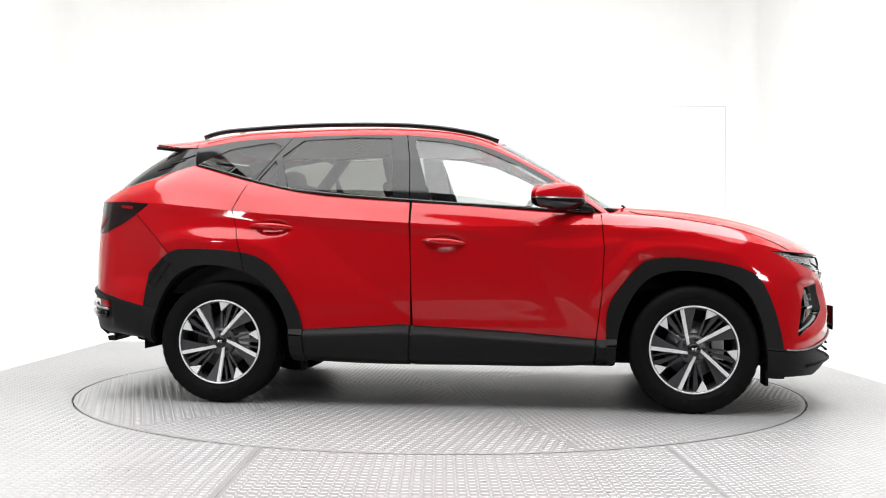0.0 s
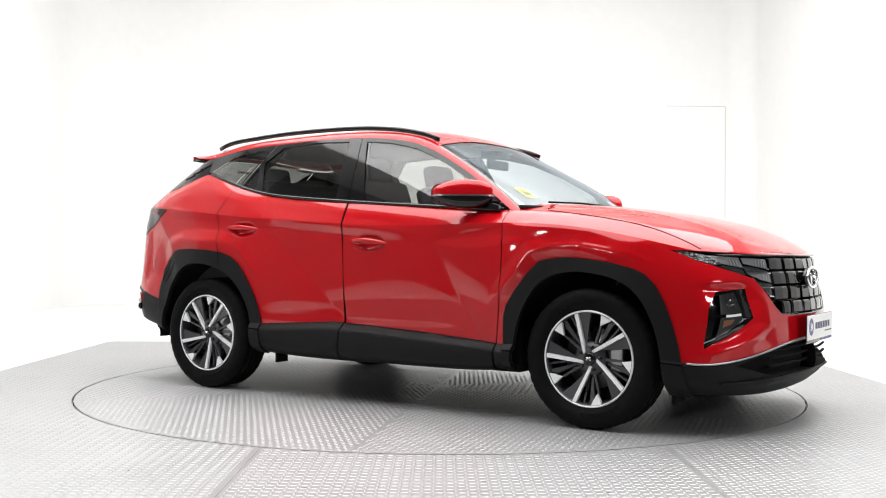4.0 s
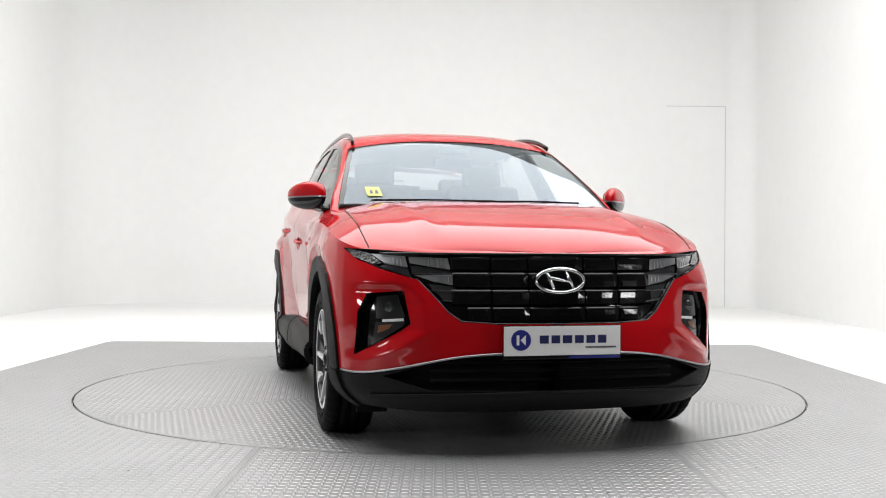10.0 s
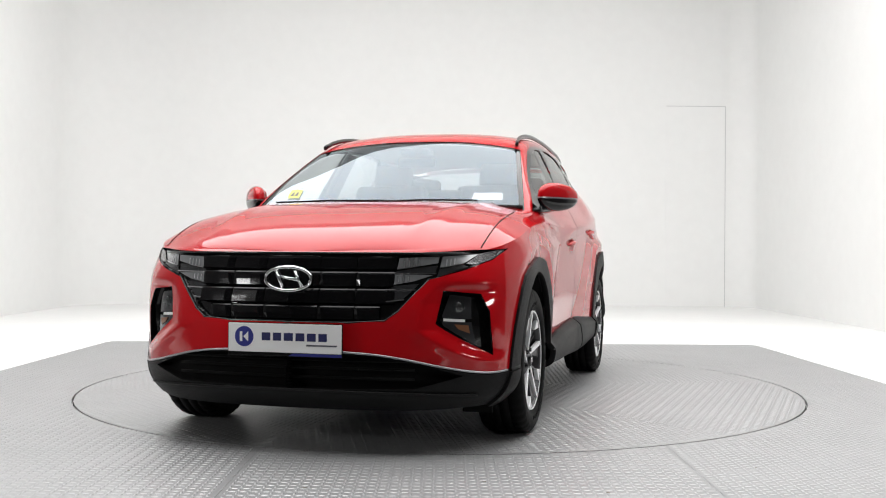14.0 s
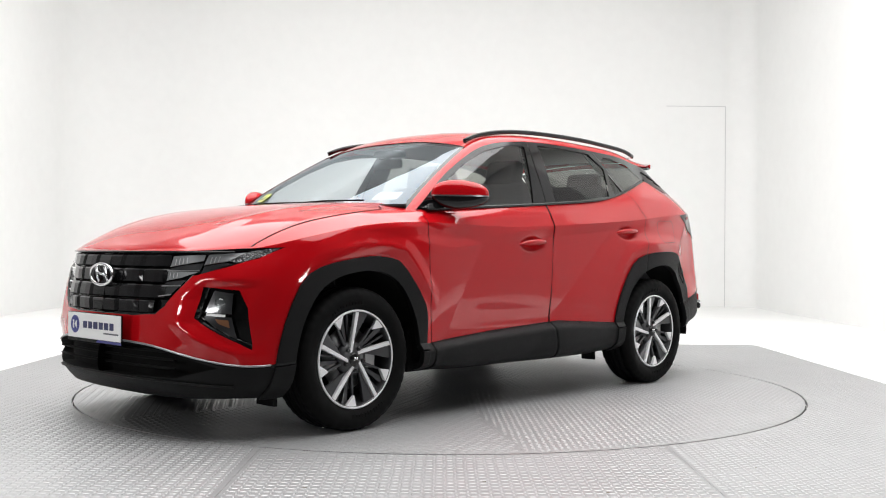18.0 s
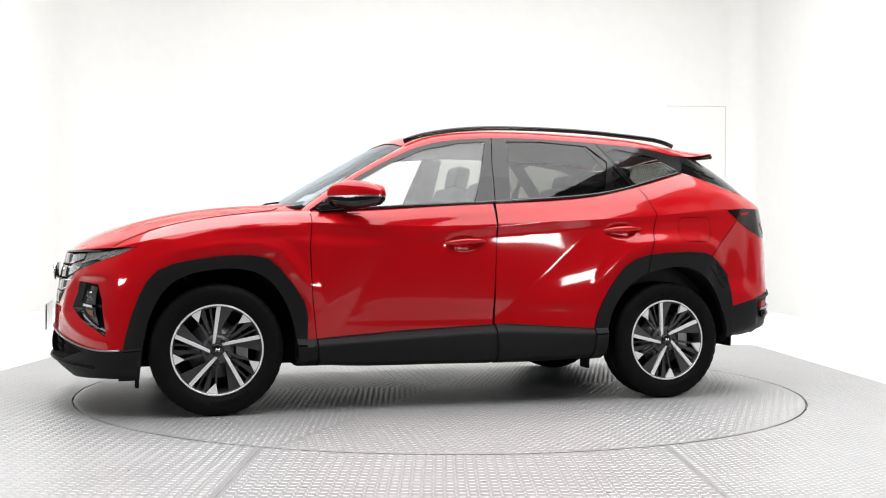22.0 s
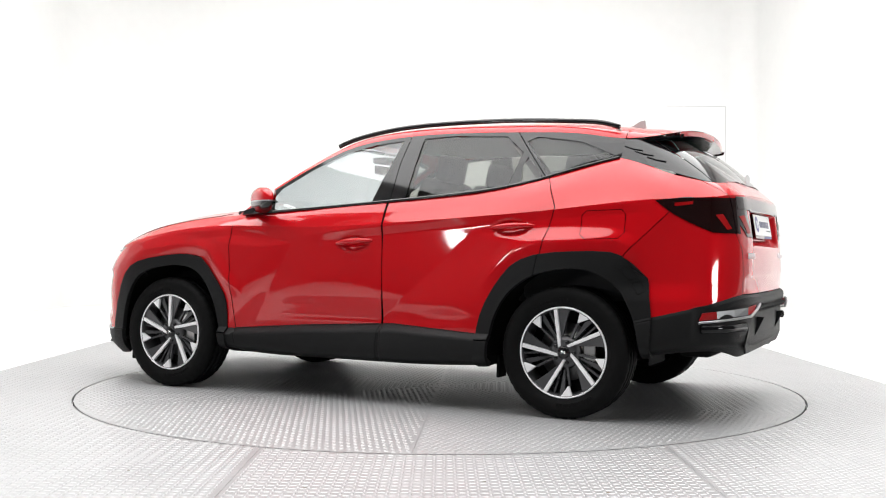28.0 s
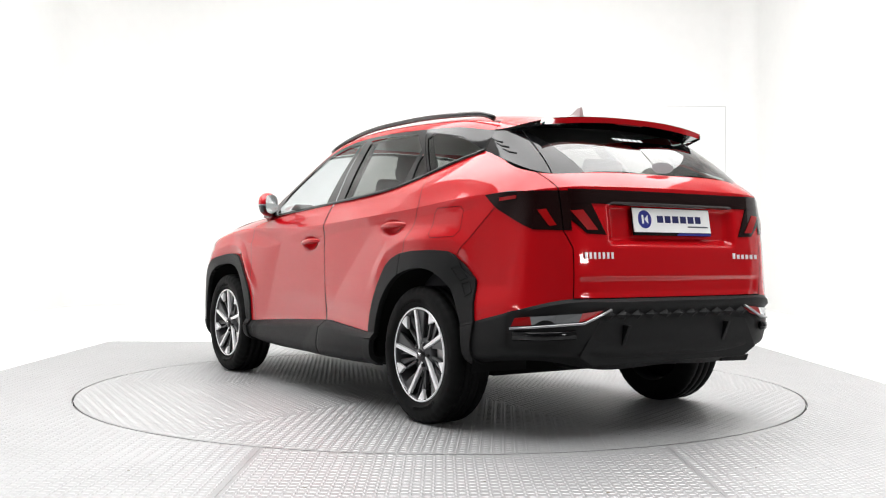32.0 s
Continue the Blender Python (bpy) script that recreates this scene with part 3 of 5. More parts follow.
def side_frame(nx=90, ny=10):
    xs = np.linspace(-1.585, .84, nx)
    cant = arc_at(CANT, np.linspace(0, 1, 400))
    out = []
    for x in xs:
        b = spline(BELT_X[:, 0], BELT_X[:, 1:], [x])[0]
        c = np.array([np.interp(x, cant[:, 0], cant[:, 1]), np.interp(x, cant[:, 0], cant[:, 2])])
        row = []
        for j in range(ny):
            w = j / (ny - 1)
            y, z = b + (c - b) * w
            row.append((x, y + 0.05 * w * (1 - w) * max(0, c[1] - b[1]) / 0.4, z))
        out.append(row)
    return sheet(out, 1, (0, 0, 1.3))


roof = roof_sheet()
SCREEN = [(.262, -.1), (.262, .30), (.250, .640), (.88, .787), (1.2, .787), (1.2, -.1)]
roof = gap(roof, [(-1.59, .70), (-1.60, .0)], XY, 0.004)
screen, roof = cut(roof, SCREEN, XY)
spoiler, roof = cut(roof, [(-1.59, -.1), (-1.59, .9), (-2.1, .9), (-2.1, -.1)], XY)
roof_panel = whole("roof", roof, RED, car)
wind = shift(screen, -0.004)
stick_sheet = wind.copy()
frit, wind = (lambda r: (r[1], r[0]))(cut(wind, [(.29, -.1), (.29, .30), (.278, .615), (.86, .752), (1.0, .752), (1.0, -.1)], XY))
windscreen = whole("windscreen", wind, SCREENGLASS, car, "clear laminated windscreen")
whole("screen_border", frit, GLOSS, windscreen, "black printed border of the windscreen")

frame_side = side_frame()
frame_side = gap(frame_side, [(-.262, 1.40), (-.300, 1.62)], XZ)
frame_side = gap(frame_side, [(-.242, 1.10), (-.262, 1.40)], XZ)
frame_side = gap(frame_side, [(-1.225, 1.24), (-.945, 1.60)], XZ)
GLASS_F = [(-.125, 1.172), (.56, 1.128), (.625, 1.165), (.57, 1.262), (.36, 1.382), (.14, 1.478), (-.06, 1.523), (-.245, 1.540)]
GLASS_R = [(-.345, 1.188), (-.38, 1.548), (-.60, 1.555), (-.91, 1.538), (-1.03, 1.44), (-.975, 1.250)]
GLASS_X = [(-1.005, 1.258), (-1.045, 1.36), (-1.045, 1.44), (-1.17, 1.285)]
GLASS_Q = [(-1.545, 1.405), (-1.20, 1.300), (-1.04, 1.50), (-1.10, 1.528), (-1.36, 1.487)]
gf, frame_side = cut(frame_side, GLASS_F, XZ)
gr, frame_side = cut(frame_side, GLASS_R, XZ)
gx, frame_side = cut(frame_side, GLASS_X, XZ)
gq, frame_side = cut(frame_side, GLASS_Q, XZ)
pair("window_frame", frame_side, GLOSS, LR, "gloss black window surround and pillars")
pair("side_window", shift(gf, -0.006), GLASS, front_doors, "lightly tinted side window")
pair("side_window", shift(gr, -0.006), TINT, rear_doors, "dark privacy glass")
pair("fixed_window", shift(gx, -0.006), TINT, rear_doors, "dark privacy glass")
pair("quarter_window", shift(gq, -0.006), TINT, LR, "dark privacy quarter glass")

# tailgate glass and the black rear pillars
REAR_TOP = [(-1.80, 0, 1.520), (-1.785, .40, 1.514), (-1.735, .545, 1.502), (-1.665, .612, 1.494), (-1.575, .630, 1.497)]
REAR_LOW = [(-2.122, 0, 1.268), (-2.112, .45, 1.263), (-2.055, .645, 1.252), (-1.83, .702, 1.315), (-1.575, .678, 1.392)]
q = np.linspace(0, 1, 60)
ta, tb = arc_at(REAR_TOP, q), arc_at(REAR_LOW, q)
rows = []
for i in range(60):
    rows.append([tuple(ta[i] + (tb[i] - ta[i]) * w + np.array([-1.0, 0.25, 0.35]) * 0.022 * 4 * w * (1 - w) * min(1, 1.6 - q[i] * 1.4)) for w in np.linspace(0, 1, 14)])
rear_cap = sheet(rows, 1, (0, 0, 1.0))
PILLAR_LINE = [(.60, 1.60), (.565, 1.50), (.640, 1.254), (.65, 1.2)]
rear_cap = gap(rear_cap, PILLAR_LINE, YZ, 0.005)
rglass, pillar = cut(rear_cap, [(-.1, 1.60), (.60, 1.60), (.565, 1.50), (.640, 1.254), (.65, 1.1), (-.1, 1.1)], YZ)
rear_window = whole("rear_window", rglass, REARGLASS, tailgate, "dark privacy rear window")
pillars = pair("rear_pillar", pillar, GLOSS, LR, "gloss black rear pillar cover with vent fins")

# bonnet between the two wing edges
HOOD_MID = np.array([(.90, 1.155), (1.2, 1.140), (1.55, 1.092), (1.78, 1.036), (1.94, .980), (2.03, .935), (2.085, .898), (2.12, .868)])


def bonnet_sheet(n=90, m=60):
    us = np.linspace(0, 1, 800)
    edge = line_at("belt", us)
    k0 = int(np.argmax((edge[:, 0] > 0.84) & (us > 0.4)))
    sel = np.linspace(k0, 799, n).astype(int)
    out = []
    for r, k in enumerate(sel):
        x6, y6, z6 = edge[k]
        s = r / (n - 1)
        xc = 0.965 + (2.113 - 0.965) * (1 - (1 - s) ** 1.55)
        xc = max(xc, x6 + 0.004)
        row = []
        for j in range(m):
            w = j / (m - 1)
            x = x6 + (xc - x6) * (1 - (1 - w) ** 2)
            y = y6 * (1 - w)
            zc = spline(HOOD_MID[:, 0], HOOD_MID[:, 1:], [x])[0][0]
            z = z6 + (zc - z6) * (1 - (1 - w) ** 3.4)
            ridge = 0.60 - 0.11 * (x - 0.9)
            z += 0.007 * max(0.0, 1 - abs(abs(y) - ridge) / 0.07) * smoothstep(2.02, 1.75, x) * smoothstep(0, 0.12, w)
            row.append((x, y, z))
        out.append(row)
    return sheet(out, 1, (1.4, 0, 0.0))


bonnet_bm = bonnet_sheet()
bonnet = whole("bonnet", bonnet_bm, RED, car)


# ---- car: parts fixed to the body ----
from mathutils.bvhtree import BVHTree

NOSE = BVHTree.FromBMesh(cluster_edge)
LAMPGREY = material("lamp_reflector", (0.36, 0.37, 0.38), 0.25, 0.6, 0.6)
LAMPDARK = material("lamp_dark_chrome", (0.045, 0.046, 0.049), 0.2, 0.4, 0.5)
AMBER = material("amber_lens", (0.20, 0.09, 0.045), 0.2, coat=0.8)
PLATEWHITE = material("plate_white", (0.88, 0.88, 0.87), 0.35, coat=0.3)
NAVY = material("print_navy", (0.012, 0.014, 0.09), 0.4)
BLUE = material("print_blue", (0.02, 0.025, 0.22), 0.35)
INK = material("print_grey", (0.09, 0.09, 0.11), 0.45)
YELLOW = material("sticker_yellow", (0.62, 0.64, 0.16), 0.5)
PAPER = material("paper", (0.82, 0.83, 0.85), 0.7)
MIRROR = material("mirror_glass", (0.8, 0.8, 0.8), 0.02, 1.0)
CASTIRON = material("brake_disc", (0.34, 0.34, 0.34), 0.35, 1.0)
GREYFIN = material("antenna_grey", (0.32, 0.31, 0.31), 0.3, coat=0.6)


def nose_x(y, z):
    hit = NOSE.ray_cast(Vector((3, abs(y), z)), Vector((-1, 0, 0)))
    return hit[0].x if hit[0] else 2.1


# grille: faceted wing-shaped tiles in four rows
ROWS = [.866, .797, .724, .650, .580]
COLS = [-.46, -.29, -.127, .127, .29, .46]
grille = new("grille")
grille.parent = car
grille["label"] = "gloss black grille of faceted wing-shaped tiles"
for r in range(4):
    lim = (.47, .455, .46, .405)[r]
    for c in range(5):
        y0, y1 = max(COLS[c], -lim), min(COLS[c + 1], lim)
        if c in (0, 4) and r == 3:
            y0, y1 = (-.40, y1) if c == 0 else (y0, .40)
        z0, z1 = ROWS[r], ROWS[r + 1]
        g = 0.002
        skew = 0.012 if r % 2 else -0.012
        ym = (y0 + y1) / 2
        bm = bmesh.new()
        prof = ((z0 - g, .024), (z0 - g - .0012, .012), (z0 - g - .004, .005), (z0 - g - .009, .0015), (z0 - .018, 0), (z0 * .45 + z1 * .55, .0008), (z1 + g + .006, .003), (z1 + g, .012))
        cols = []
        for yy, dep, lean in ((y0 + g, .006, 0), (y0 + g + .010, .001, skew), (ym, 0, skew), (y1 - g - .028, .001, skew), (y1 - g, .009, 0)):
            cols.append([bm.verts.new((nose_x(yy, min(max(zz, .585), .86)) - d - dep, yy + lean * (z0 - zz) / (z0 - z1), zz)) for zz, d in prof])
        for ca, cb in zip(cols, cols[1:]):
            for k in range(len(prof) - 1):
                bm.faces.new((ca[k], ca[k + 1], cb[k + 1], cb[k]))
        bmesh.ops.recalc_face_normals(bm, faces=bm.faces[:])
        if sum(fc.normal.x for fc in bm.faces) < 0:
            bmesh.ops.reverse_faces(bm, faces=bm.faces[:])
        part("grille_tile", bm, BLACKGRILLE, grille, smooth=False)
part("grille_trim", tube([(nose_x(y, .862) - .004, y, .872) for y in np.linspace(-.74, .74, 40)], 0.005, 6), GLOSS, grille, "thin gloss black strip under the bonnet")
part("grille_frame", tube([(nose_x(y, z + .012) - .002, y, z) for y, z in [(-.60, .765), (-.54, .695), (-.478, .622), (-.425, .583), (-.27, .573), (0, .572), (.27, .573), (.425, .583), (.478, .622), (.54, .695), (.60, .765)]], 0.005, 6), GLOSS, grille, "thin gloss black lower grille frame")

# head lamps: cells cut from the nose skin
headlamps = []
LAMPCELL = material("lamp_cell_pattern", (0.11, 0.112, 0.115), 0.15, 0.6, 0.6)
nt = LAMPCELL.node_tree
vor, bmp, tco = nt.nodes.new("ShaderNodeTexVoronoi"), nt.nodes.new("ShaderNodeBump"), nt.nodes.new("ShaderNodeTexCoord")
vor.inputs["Scale"].default_value = 75
bmp.inputs["Distance"].default_value = 0.01
nt.links.new(tco.outputs["Object"], vor.inputs["Vector"])
nt.links.new(vor.outputs["Distance"], bmp.inputs["Height"])
nt.links.new(bmp.outputs[0], nt.nodes["Principled BSDF"].inputs["Normal"])
cells = [([(.87, .897), (.785, .876), (.735, .832), (.775, .826), (.845, .860)], LAMPCELL, -0.005),
         ([(.778, .875), (.645, .862), (.637, .814), (.728, .833)], LAMPGREY, -0.010),
         ([(.728, .829), (.637, .809), (.628, .772), (.755, .819)], LAMPDARK, -0.014),
         ([(.633, .861), (.471, .853), (.463, .806), (.545, .817), (.629, .833)], LAMPGREY, -0.010),
         ([(.629, .829), (.545, .813), (.463, .802), (.452, .789), (.622, .792)], LAMPDARK, -0.016),
         ([(.614, .781), (.452, .783), (.443, .737), (.535, .754)], LAMPGREY, -0.010),
         ([(.56, .745), (.445, .733), (.440, .722), (.535, .718)], LAMPDARK, -0.014),
         ([(.532, .714), (.438, .711), (.432, .668), (.494, .676)], LAMPDARK, -0.010)]
for s in (1, -1):
    h = new("headlamp")
    h.parent = car
    h["label"] = "dark faceted head lamp merging into the grille"
    headlamps.append(h)
for poly, mat, dep in cells:
    c, junk = cut(lamp_sheet.copy(), poly, YZ)
    junk.free()
    pair("lamp_cell", shift(c, dep), mat, headlamps)
for poly in ([(.624, .789), (.452, .787), (.452, .782), (.624, .784)], [(.545, .719), (.435, .716), (.435, .711), (.545, .714)], [(.50, .678), (.425, .668), (.425, .663), (.50, .672)], [(.64, .814), (.726, .833), (.728, .829), (.637, .810)], [(.465, .806), (.545, .818), (.545, .815), (.463, .802)]):
    c, junk = cut(lamp_sheet.copy(), poly, YZ)
    junk.free()
    pair("lamp_blade", shift(c, -0.004), CHROME, headlamps, "thin bright lamp edge")
# upright ribs in the clear cells
for ya, za, zb in ((.66, .817, .850), (.675, .821, .852), (.69, .826, .854), (.49, .811, .840), (.51, .814, .843), (.53, .817, .845), (.55, .82, .847), (.47, .75, .775), (.49, .753, .775), (.51, .755, .775)):
    c, junk = cut(lamp_sheet.copy(), [(ya, za), (ya + .004, za), (ya + .004, zb), (ya, zb)], YZ)
    junk.free()
    pair("lamp_rib", shift(c, -0.007), SATIN, headlamps)
rim_c, junk = cut(lamp_sheet.copy(), [(.86, .874), (.80, .835), (.66, .789), (.60, .775), (.60, .762), (.66, .770), (.80, .815), (.90, .86)], YZ)
junk.free()
pair("lamp_seal", shift(rim_c, -0.004), GLOSS, headlamps)

# low lamps in the bumper pockets
low_lamps = []
for s in (1, -1):
    h = new("low_lamp")
    h.parent = car
    h["label"] = "clear lower lamp unit set in a black pocket"
    low_lamps.append(h)
LENS_AT = Vector((-0.032, -0.006, 0))
for poly, mat, lab in (([(.760, .682), (.675, .694), (.648, .595), (.765, .588)], LAMPDARK, "dark projector housing"),
                       ([(.740, .586), (.655, .592), (.655, .580), (.740, .574)], PLATEWHITE, "white light guide bar"),
                       ([(.765, .574), (.648, .578), (.655, .560), (.782, .470)], LAMPDARK, "dark lower reflector")):
    c, junk = cut(pocket.copy(), poly, YZ)
    junk.free()
    for v in c.verts:
        v.co += LENS_AT
    pair("lens", c, mat, low_lamps, lab)
c, junk = cut(pocket.copy(), [(.755, .560), (.70, .566), (.715, .545), (.76, .525)], YZ)
junk.free()
for v in c.verts:
    v.co += LENS_AT + Vector((.004, 0, 0))
pair("indicator", c, AMBER, low_lamps, "amber indicator")
for s, h in zip((1, -1), low_lamps):
    bm = lathe([(0.001, .03), (.020, .026), (.026, .018), (.029, .0), (.026, -.01)], 24)
    bmesh.ops.rotate(bm, verts=bm.verts, matrix=Matrix.Rotation(radians(-90), 3, "Z"))
    for v in bm.verts:
        v.co += Vector((1.972, .702 * s, .640))
    part("projector", bm, GLASS, h, "clear projector lens")
pocket.free()

# silver line over the lower intake, and the intake's slats
us = np.linspace(0.70, 1.0, 120)
edge = line_at("clad", us)
edge = edge[edge[:, 0] > 1.83]
path = [tuple(p + np.array([0.006, 0.003, -0.002])) for p in edge]
path = path + [(x, -y, z) for x, y, z in path[::-1][1:]]
part("bumper_strip", tube(path, 0.0055, 8, 0.9), SATIN, front_bumper, "satin silver bumper strip")
for z in (.335, .375, .41):
    pts = [(2.165 - .16 * abs(y) ** 2.2, y, z) for y in np.linspace(-.55, .55, 25)]
    part("intake_slat", tube(pts, 0.010, 6, 0.6), DARK, front_bumper)
edge = line_at("low", us)
edge = [tuple(p + np.array([0.002, 0, -0.006])) for p in edge[edge[:, 0] > 1.95]]
part("lip_edge", tube(edge + [(x, -y, z) for x, y, z in edge[::-1][1:]], 0.010, 6, 0.5), CLAD, front_bumper)


# number plates: plain marks in place of the dealer's lettering
def number_plate(name, x_top, x_low, z_top, z_low, face, half=.262):
    """A dealer plate; face is +1 for the nose and -1 for the tail."""
    ob = new(name)
    ob.parent = car
    ob["label"] = "white dealer plate with a blue disc and dark bars"

    def at(a, b, h):
        w = (b - z_low) / (z_top - z_low)
        return Vector((x_low + (x_top - x_low) * w + face * h, a, b))
    part("backing", slab([(-half - .004, z_low - .016), (half + .004, z_low - .016), (half + .004, z_top + .003), (-half - .004, z_top + .003)], at, 0.006, 0.002), GLOSS, ob, "black plate carrier", smooth=False)
    part("face", slab([(-half, z_low), (half, z_low), (half, z_top), (-half, z_top)], lambda a, b, h: at(a, b, h + .006), 0.004, 0.0015), PLATEWHITE, ob, smooth=False)
    h = z_top - z_low
    zc = (z_top + z_low) / 2 + .004
    sgn = face  # reading direction: text runs towards +y seen from the nose

    def mark(poly, mat, nm, lift):
        part(nm, slab(poly, lambda a, b, hh: at(a, b, hh + lift), 0.0012), mat, ob, smooth=False)
    d = -half + .075

    def sx(v):
        return v * sgn
    mark([(sx(d) + .044 * math.cos(t), zc + .044 * math.sin(t)) for t in np.linspace(0, 2 * math.pi, 28, endpoint=False)], BLUE, "disc", .0098)
    for p in ([(-.020, -.021), (-.008, -.021), (-.008, .021), (-.020, .021)], [(-.003, .0), (.020, .022), (.020, -.022)]):
        mark([(sx(d + a), zc + b) for a, b in p], PLATEWHITE, "disc_mark", .0115)
    x = -half + .158
    for w in (.040, .038, .042, .040, .040, .038):
        mark([(sx(x), zc - .015), (sx(x + w), zc - .015), (sx(x + w), zc + .019), (sx(x), zc + .019)], NAVY, "letter_bar", .0098)
        x += w + .0125
    mark([(sx(half - .16), zc - .036), (sx(half - .02), zc - .036), (sx(half - .02), zc - .029), (sx(half - .16), zc - .029)], INK, "small_print", .0098)
    mark([(sx(.02), z_low - .014), (sx(half), z_low - .014), (sx(half), z_low - .002), (sx(.04), z_low - .002)], BLUE, "carrier_stripe", .0065)
    return ob


number_plate("front_plate", 2.226, 2.226, .567, .443, 1)
number_plate("rear_plate", -2.188, -2.208, 1.096, .980, -1)


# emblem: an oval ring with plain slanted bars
def oval(rx, rz, n=40):
    return [(rx * math.cos(t), rz * math.sin(t)) for t in np.linspace(0, 2 * math.pi, n, endpoint=False)]


emblem = new("emblem")
emblem.parent = car
emblem["label"] = "chrome oval emblem on the grille"
part("ring", tube([(2.196, a, .759 + b) for a, b in oval(.108, .051)], 0.0075, 8, closed=True), CHROME, emblem)
part("disc", slab(oval(.104, .048), lambda a, b, h: Vector((2.172 + h, a, .759 + b)), 0.012), GLOSS, emblem, smooth=False)
for y0, y1 in ((-.062, -.028), (.026, .060)):
    part("bar", tube([(2.192, -y0, .759 - .036), (2.195, -(y0 + y1) / 2, .759), (2.192, -y1, .759 + .036)], 0.008, 8), CHROME, emblem)
part("bar", tube([(2.193, .052, .759 - .006), (2.197, .0, .762), (2.193, -.045, .759 + .012)], 0.007, 8), CHROME, emblem)

# tailgate badges and small parts
for ya, yb, n in ((.585, .40, 7), (-.40, -.60, 6)):
    w = (ya - yb) / n
    for k in range(n):
        y1 = ya - k * w
        hgt = .030 if (n == 7 or k == 0) else .022
        bm = slab([(y1 - .004, .852), (y1 - w + .010, .852), (y1 - w + .012, .852 + hgt), (y1 - .002, .852 + hgt)],
                  lambda a, b, h: Vector((-2.2335 + .02 * max(0, abs(a) - .4) - h, a, b)), 0.003)
        part("badge_bar", bm, ALLOY, tailgate, "chrome badge bar", smooth=False)
# red glow plates inside the tail lamps, flush under the smoked skin's surface
for s, tl in zip((1, -1), tail_lamps):
    for poly in ([(-1.905, 1.137), (-1.99, 1.146), (-1.99, 1.130), (-1.905, 1.120)], [(-2.095, 1.075), (-2.125, 1.08), (-2.165, 1.005), (-2.145, 1.0)]):
        bm, junk = cut(lamp_skin.copy(), poly, XZ)
        junk.free()
        bm = shift(bm, 0.0065)
        part("lamp_element", bm if s > 0 else flipped(bm), LAMP_RED, tl, "bright red lamp element")
    bm, junk = cut(claw_skin.copy(), [(.635, 1.072), (.575, 1.078), (.50, .985), (.56, .985)], YZ)
    junk.free()
    bm = shift(bm, 0.0065)
    part("lamp_element", bm if s > 0 else flipped(bm), LAMP_RED, tailgate, "bright red lamp element")

# rear bumper: fog lamps, silver strips, faceted mesh row, diffuser
for s in (1, -1):
    low = [(-2.055, .862, .540), (-2.13, .80, .548), (-2.20, .71, .556), (-2.25, .62, .563), (-2.268, .56, .575)]
    top = [(-2.07, .852, .578), (-2.13, .808, .586), (-2.20, .715, .594), (-2.25, .60, .602), (-2.272, .50, .612)]
    for i in range(4):
        bm = bmesh.new()
        a = [bm.verts.new(Vector((x + .014, y * s, z))) for x, y, z in (low[i], low[i + 1], top[i + 1], top[i])]
        b = [bm.verts.new(Vector((x + .03, (y - .03) * s, z))) for x, y, z in (low[i], low[i + 1], top[i + 1], top[i])]
        bm.faces.new(a)
        for k in range(4):
            bm.faces.new((a[k], a[(k + 1) % 4], b[(k + 1) % 4], b[k]))
        bmesh.ops.recalc_face_normals(bm, faces=bm.faces[:])
        part("bumper_lens", bm, LAMP_RED if i in (0, 3) else LAMPGREY, rear_bumper, "red and clear bumper lamp", smooth=False)
    strip = [(-2.045, .868, .530), (-2.13, .80, .538), (-2.20, .71, .547), (-2.255, .60, .556), (-2.272, .52, .590), (-2.276, .455, .617)]
    part("bumper_strip", tube([(x + .006, y * s, z) for x, y, z in strip], 0.008, 8, 0.8), SATIN, rear_bumper, "satin silver bumper strip")
    part("corner_insert", tube([(-2.050, .858 * s, .498), (-2.155, .752 * s, .498), (-2.228, .63 * s, .505)], 0.014, 8, 1.6), BLACKGRILLE, rear_bumper, "gloss black bumper insert")
    part("diffuser_fin", slab([(-2.275, .54), (-2.20, .38), (-2.12, .36), (-2.12, .54)], lambda a, b, h: Vector((a, (.33 + h) * s, b)), 0.02, 0.003), CLAD, rear_bumper, smooth=False)
for k in range(11):
    y = -.45 + k * .09
    bm = bmesh.new()
    xs = -2.262 + .03 * abs(y) ** 3
    p = [bm.verts.new((xs + .008, y - .045, .590)), bm.verts.new((xs + .008, y, .568)), bm.verts.new((xs + .008, y + .045, .590)), bm.verts.new((xs + .008, y, .613))]
    tip = bm.verts.new((xs - .012, y, .590))
    for i in range(4):
        bm.faces.new((p[i], p[(i + 1) % 4], tip))
    bmesh.ops.recalc_face_normals(bm, faces=bm.faces[:])
    part("mesh_facet", bm, CLAD, rear_bumper, smooth=False)
bm = slab([(-.50, .560), (.50, .560), (.60, .40), (.52, .352), (-.52, .352), (-.60, .40)], lambda a, b, h: Vector((-2.236 + .10 * abs(a) ** 3 + .35 * max(0, .42 - b) - h, a, b)), 0.012, 0.005)
part("diffuser", bm, CLAD, rear_bumper, "black plastic diffuser panel", smooth=False)
part("tow_cover", slab([(-.62, .35), (-.42, .35), (-.40, .325), (-.60, .318)], lambda a, b, h: Vector((-2.16 + h, a, b)), 0.05, 0.004), CLAD, rear_bumper, smooth=False)

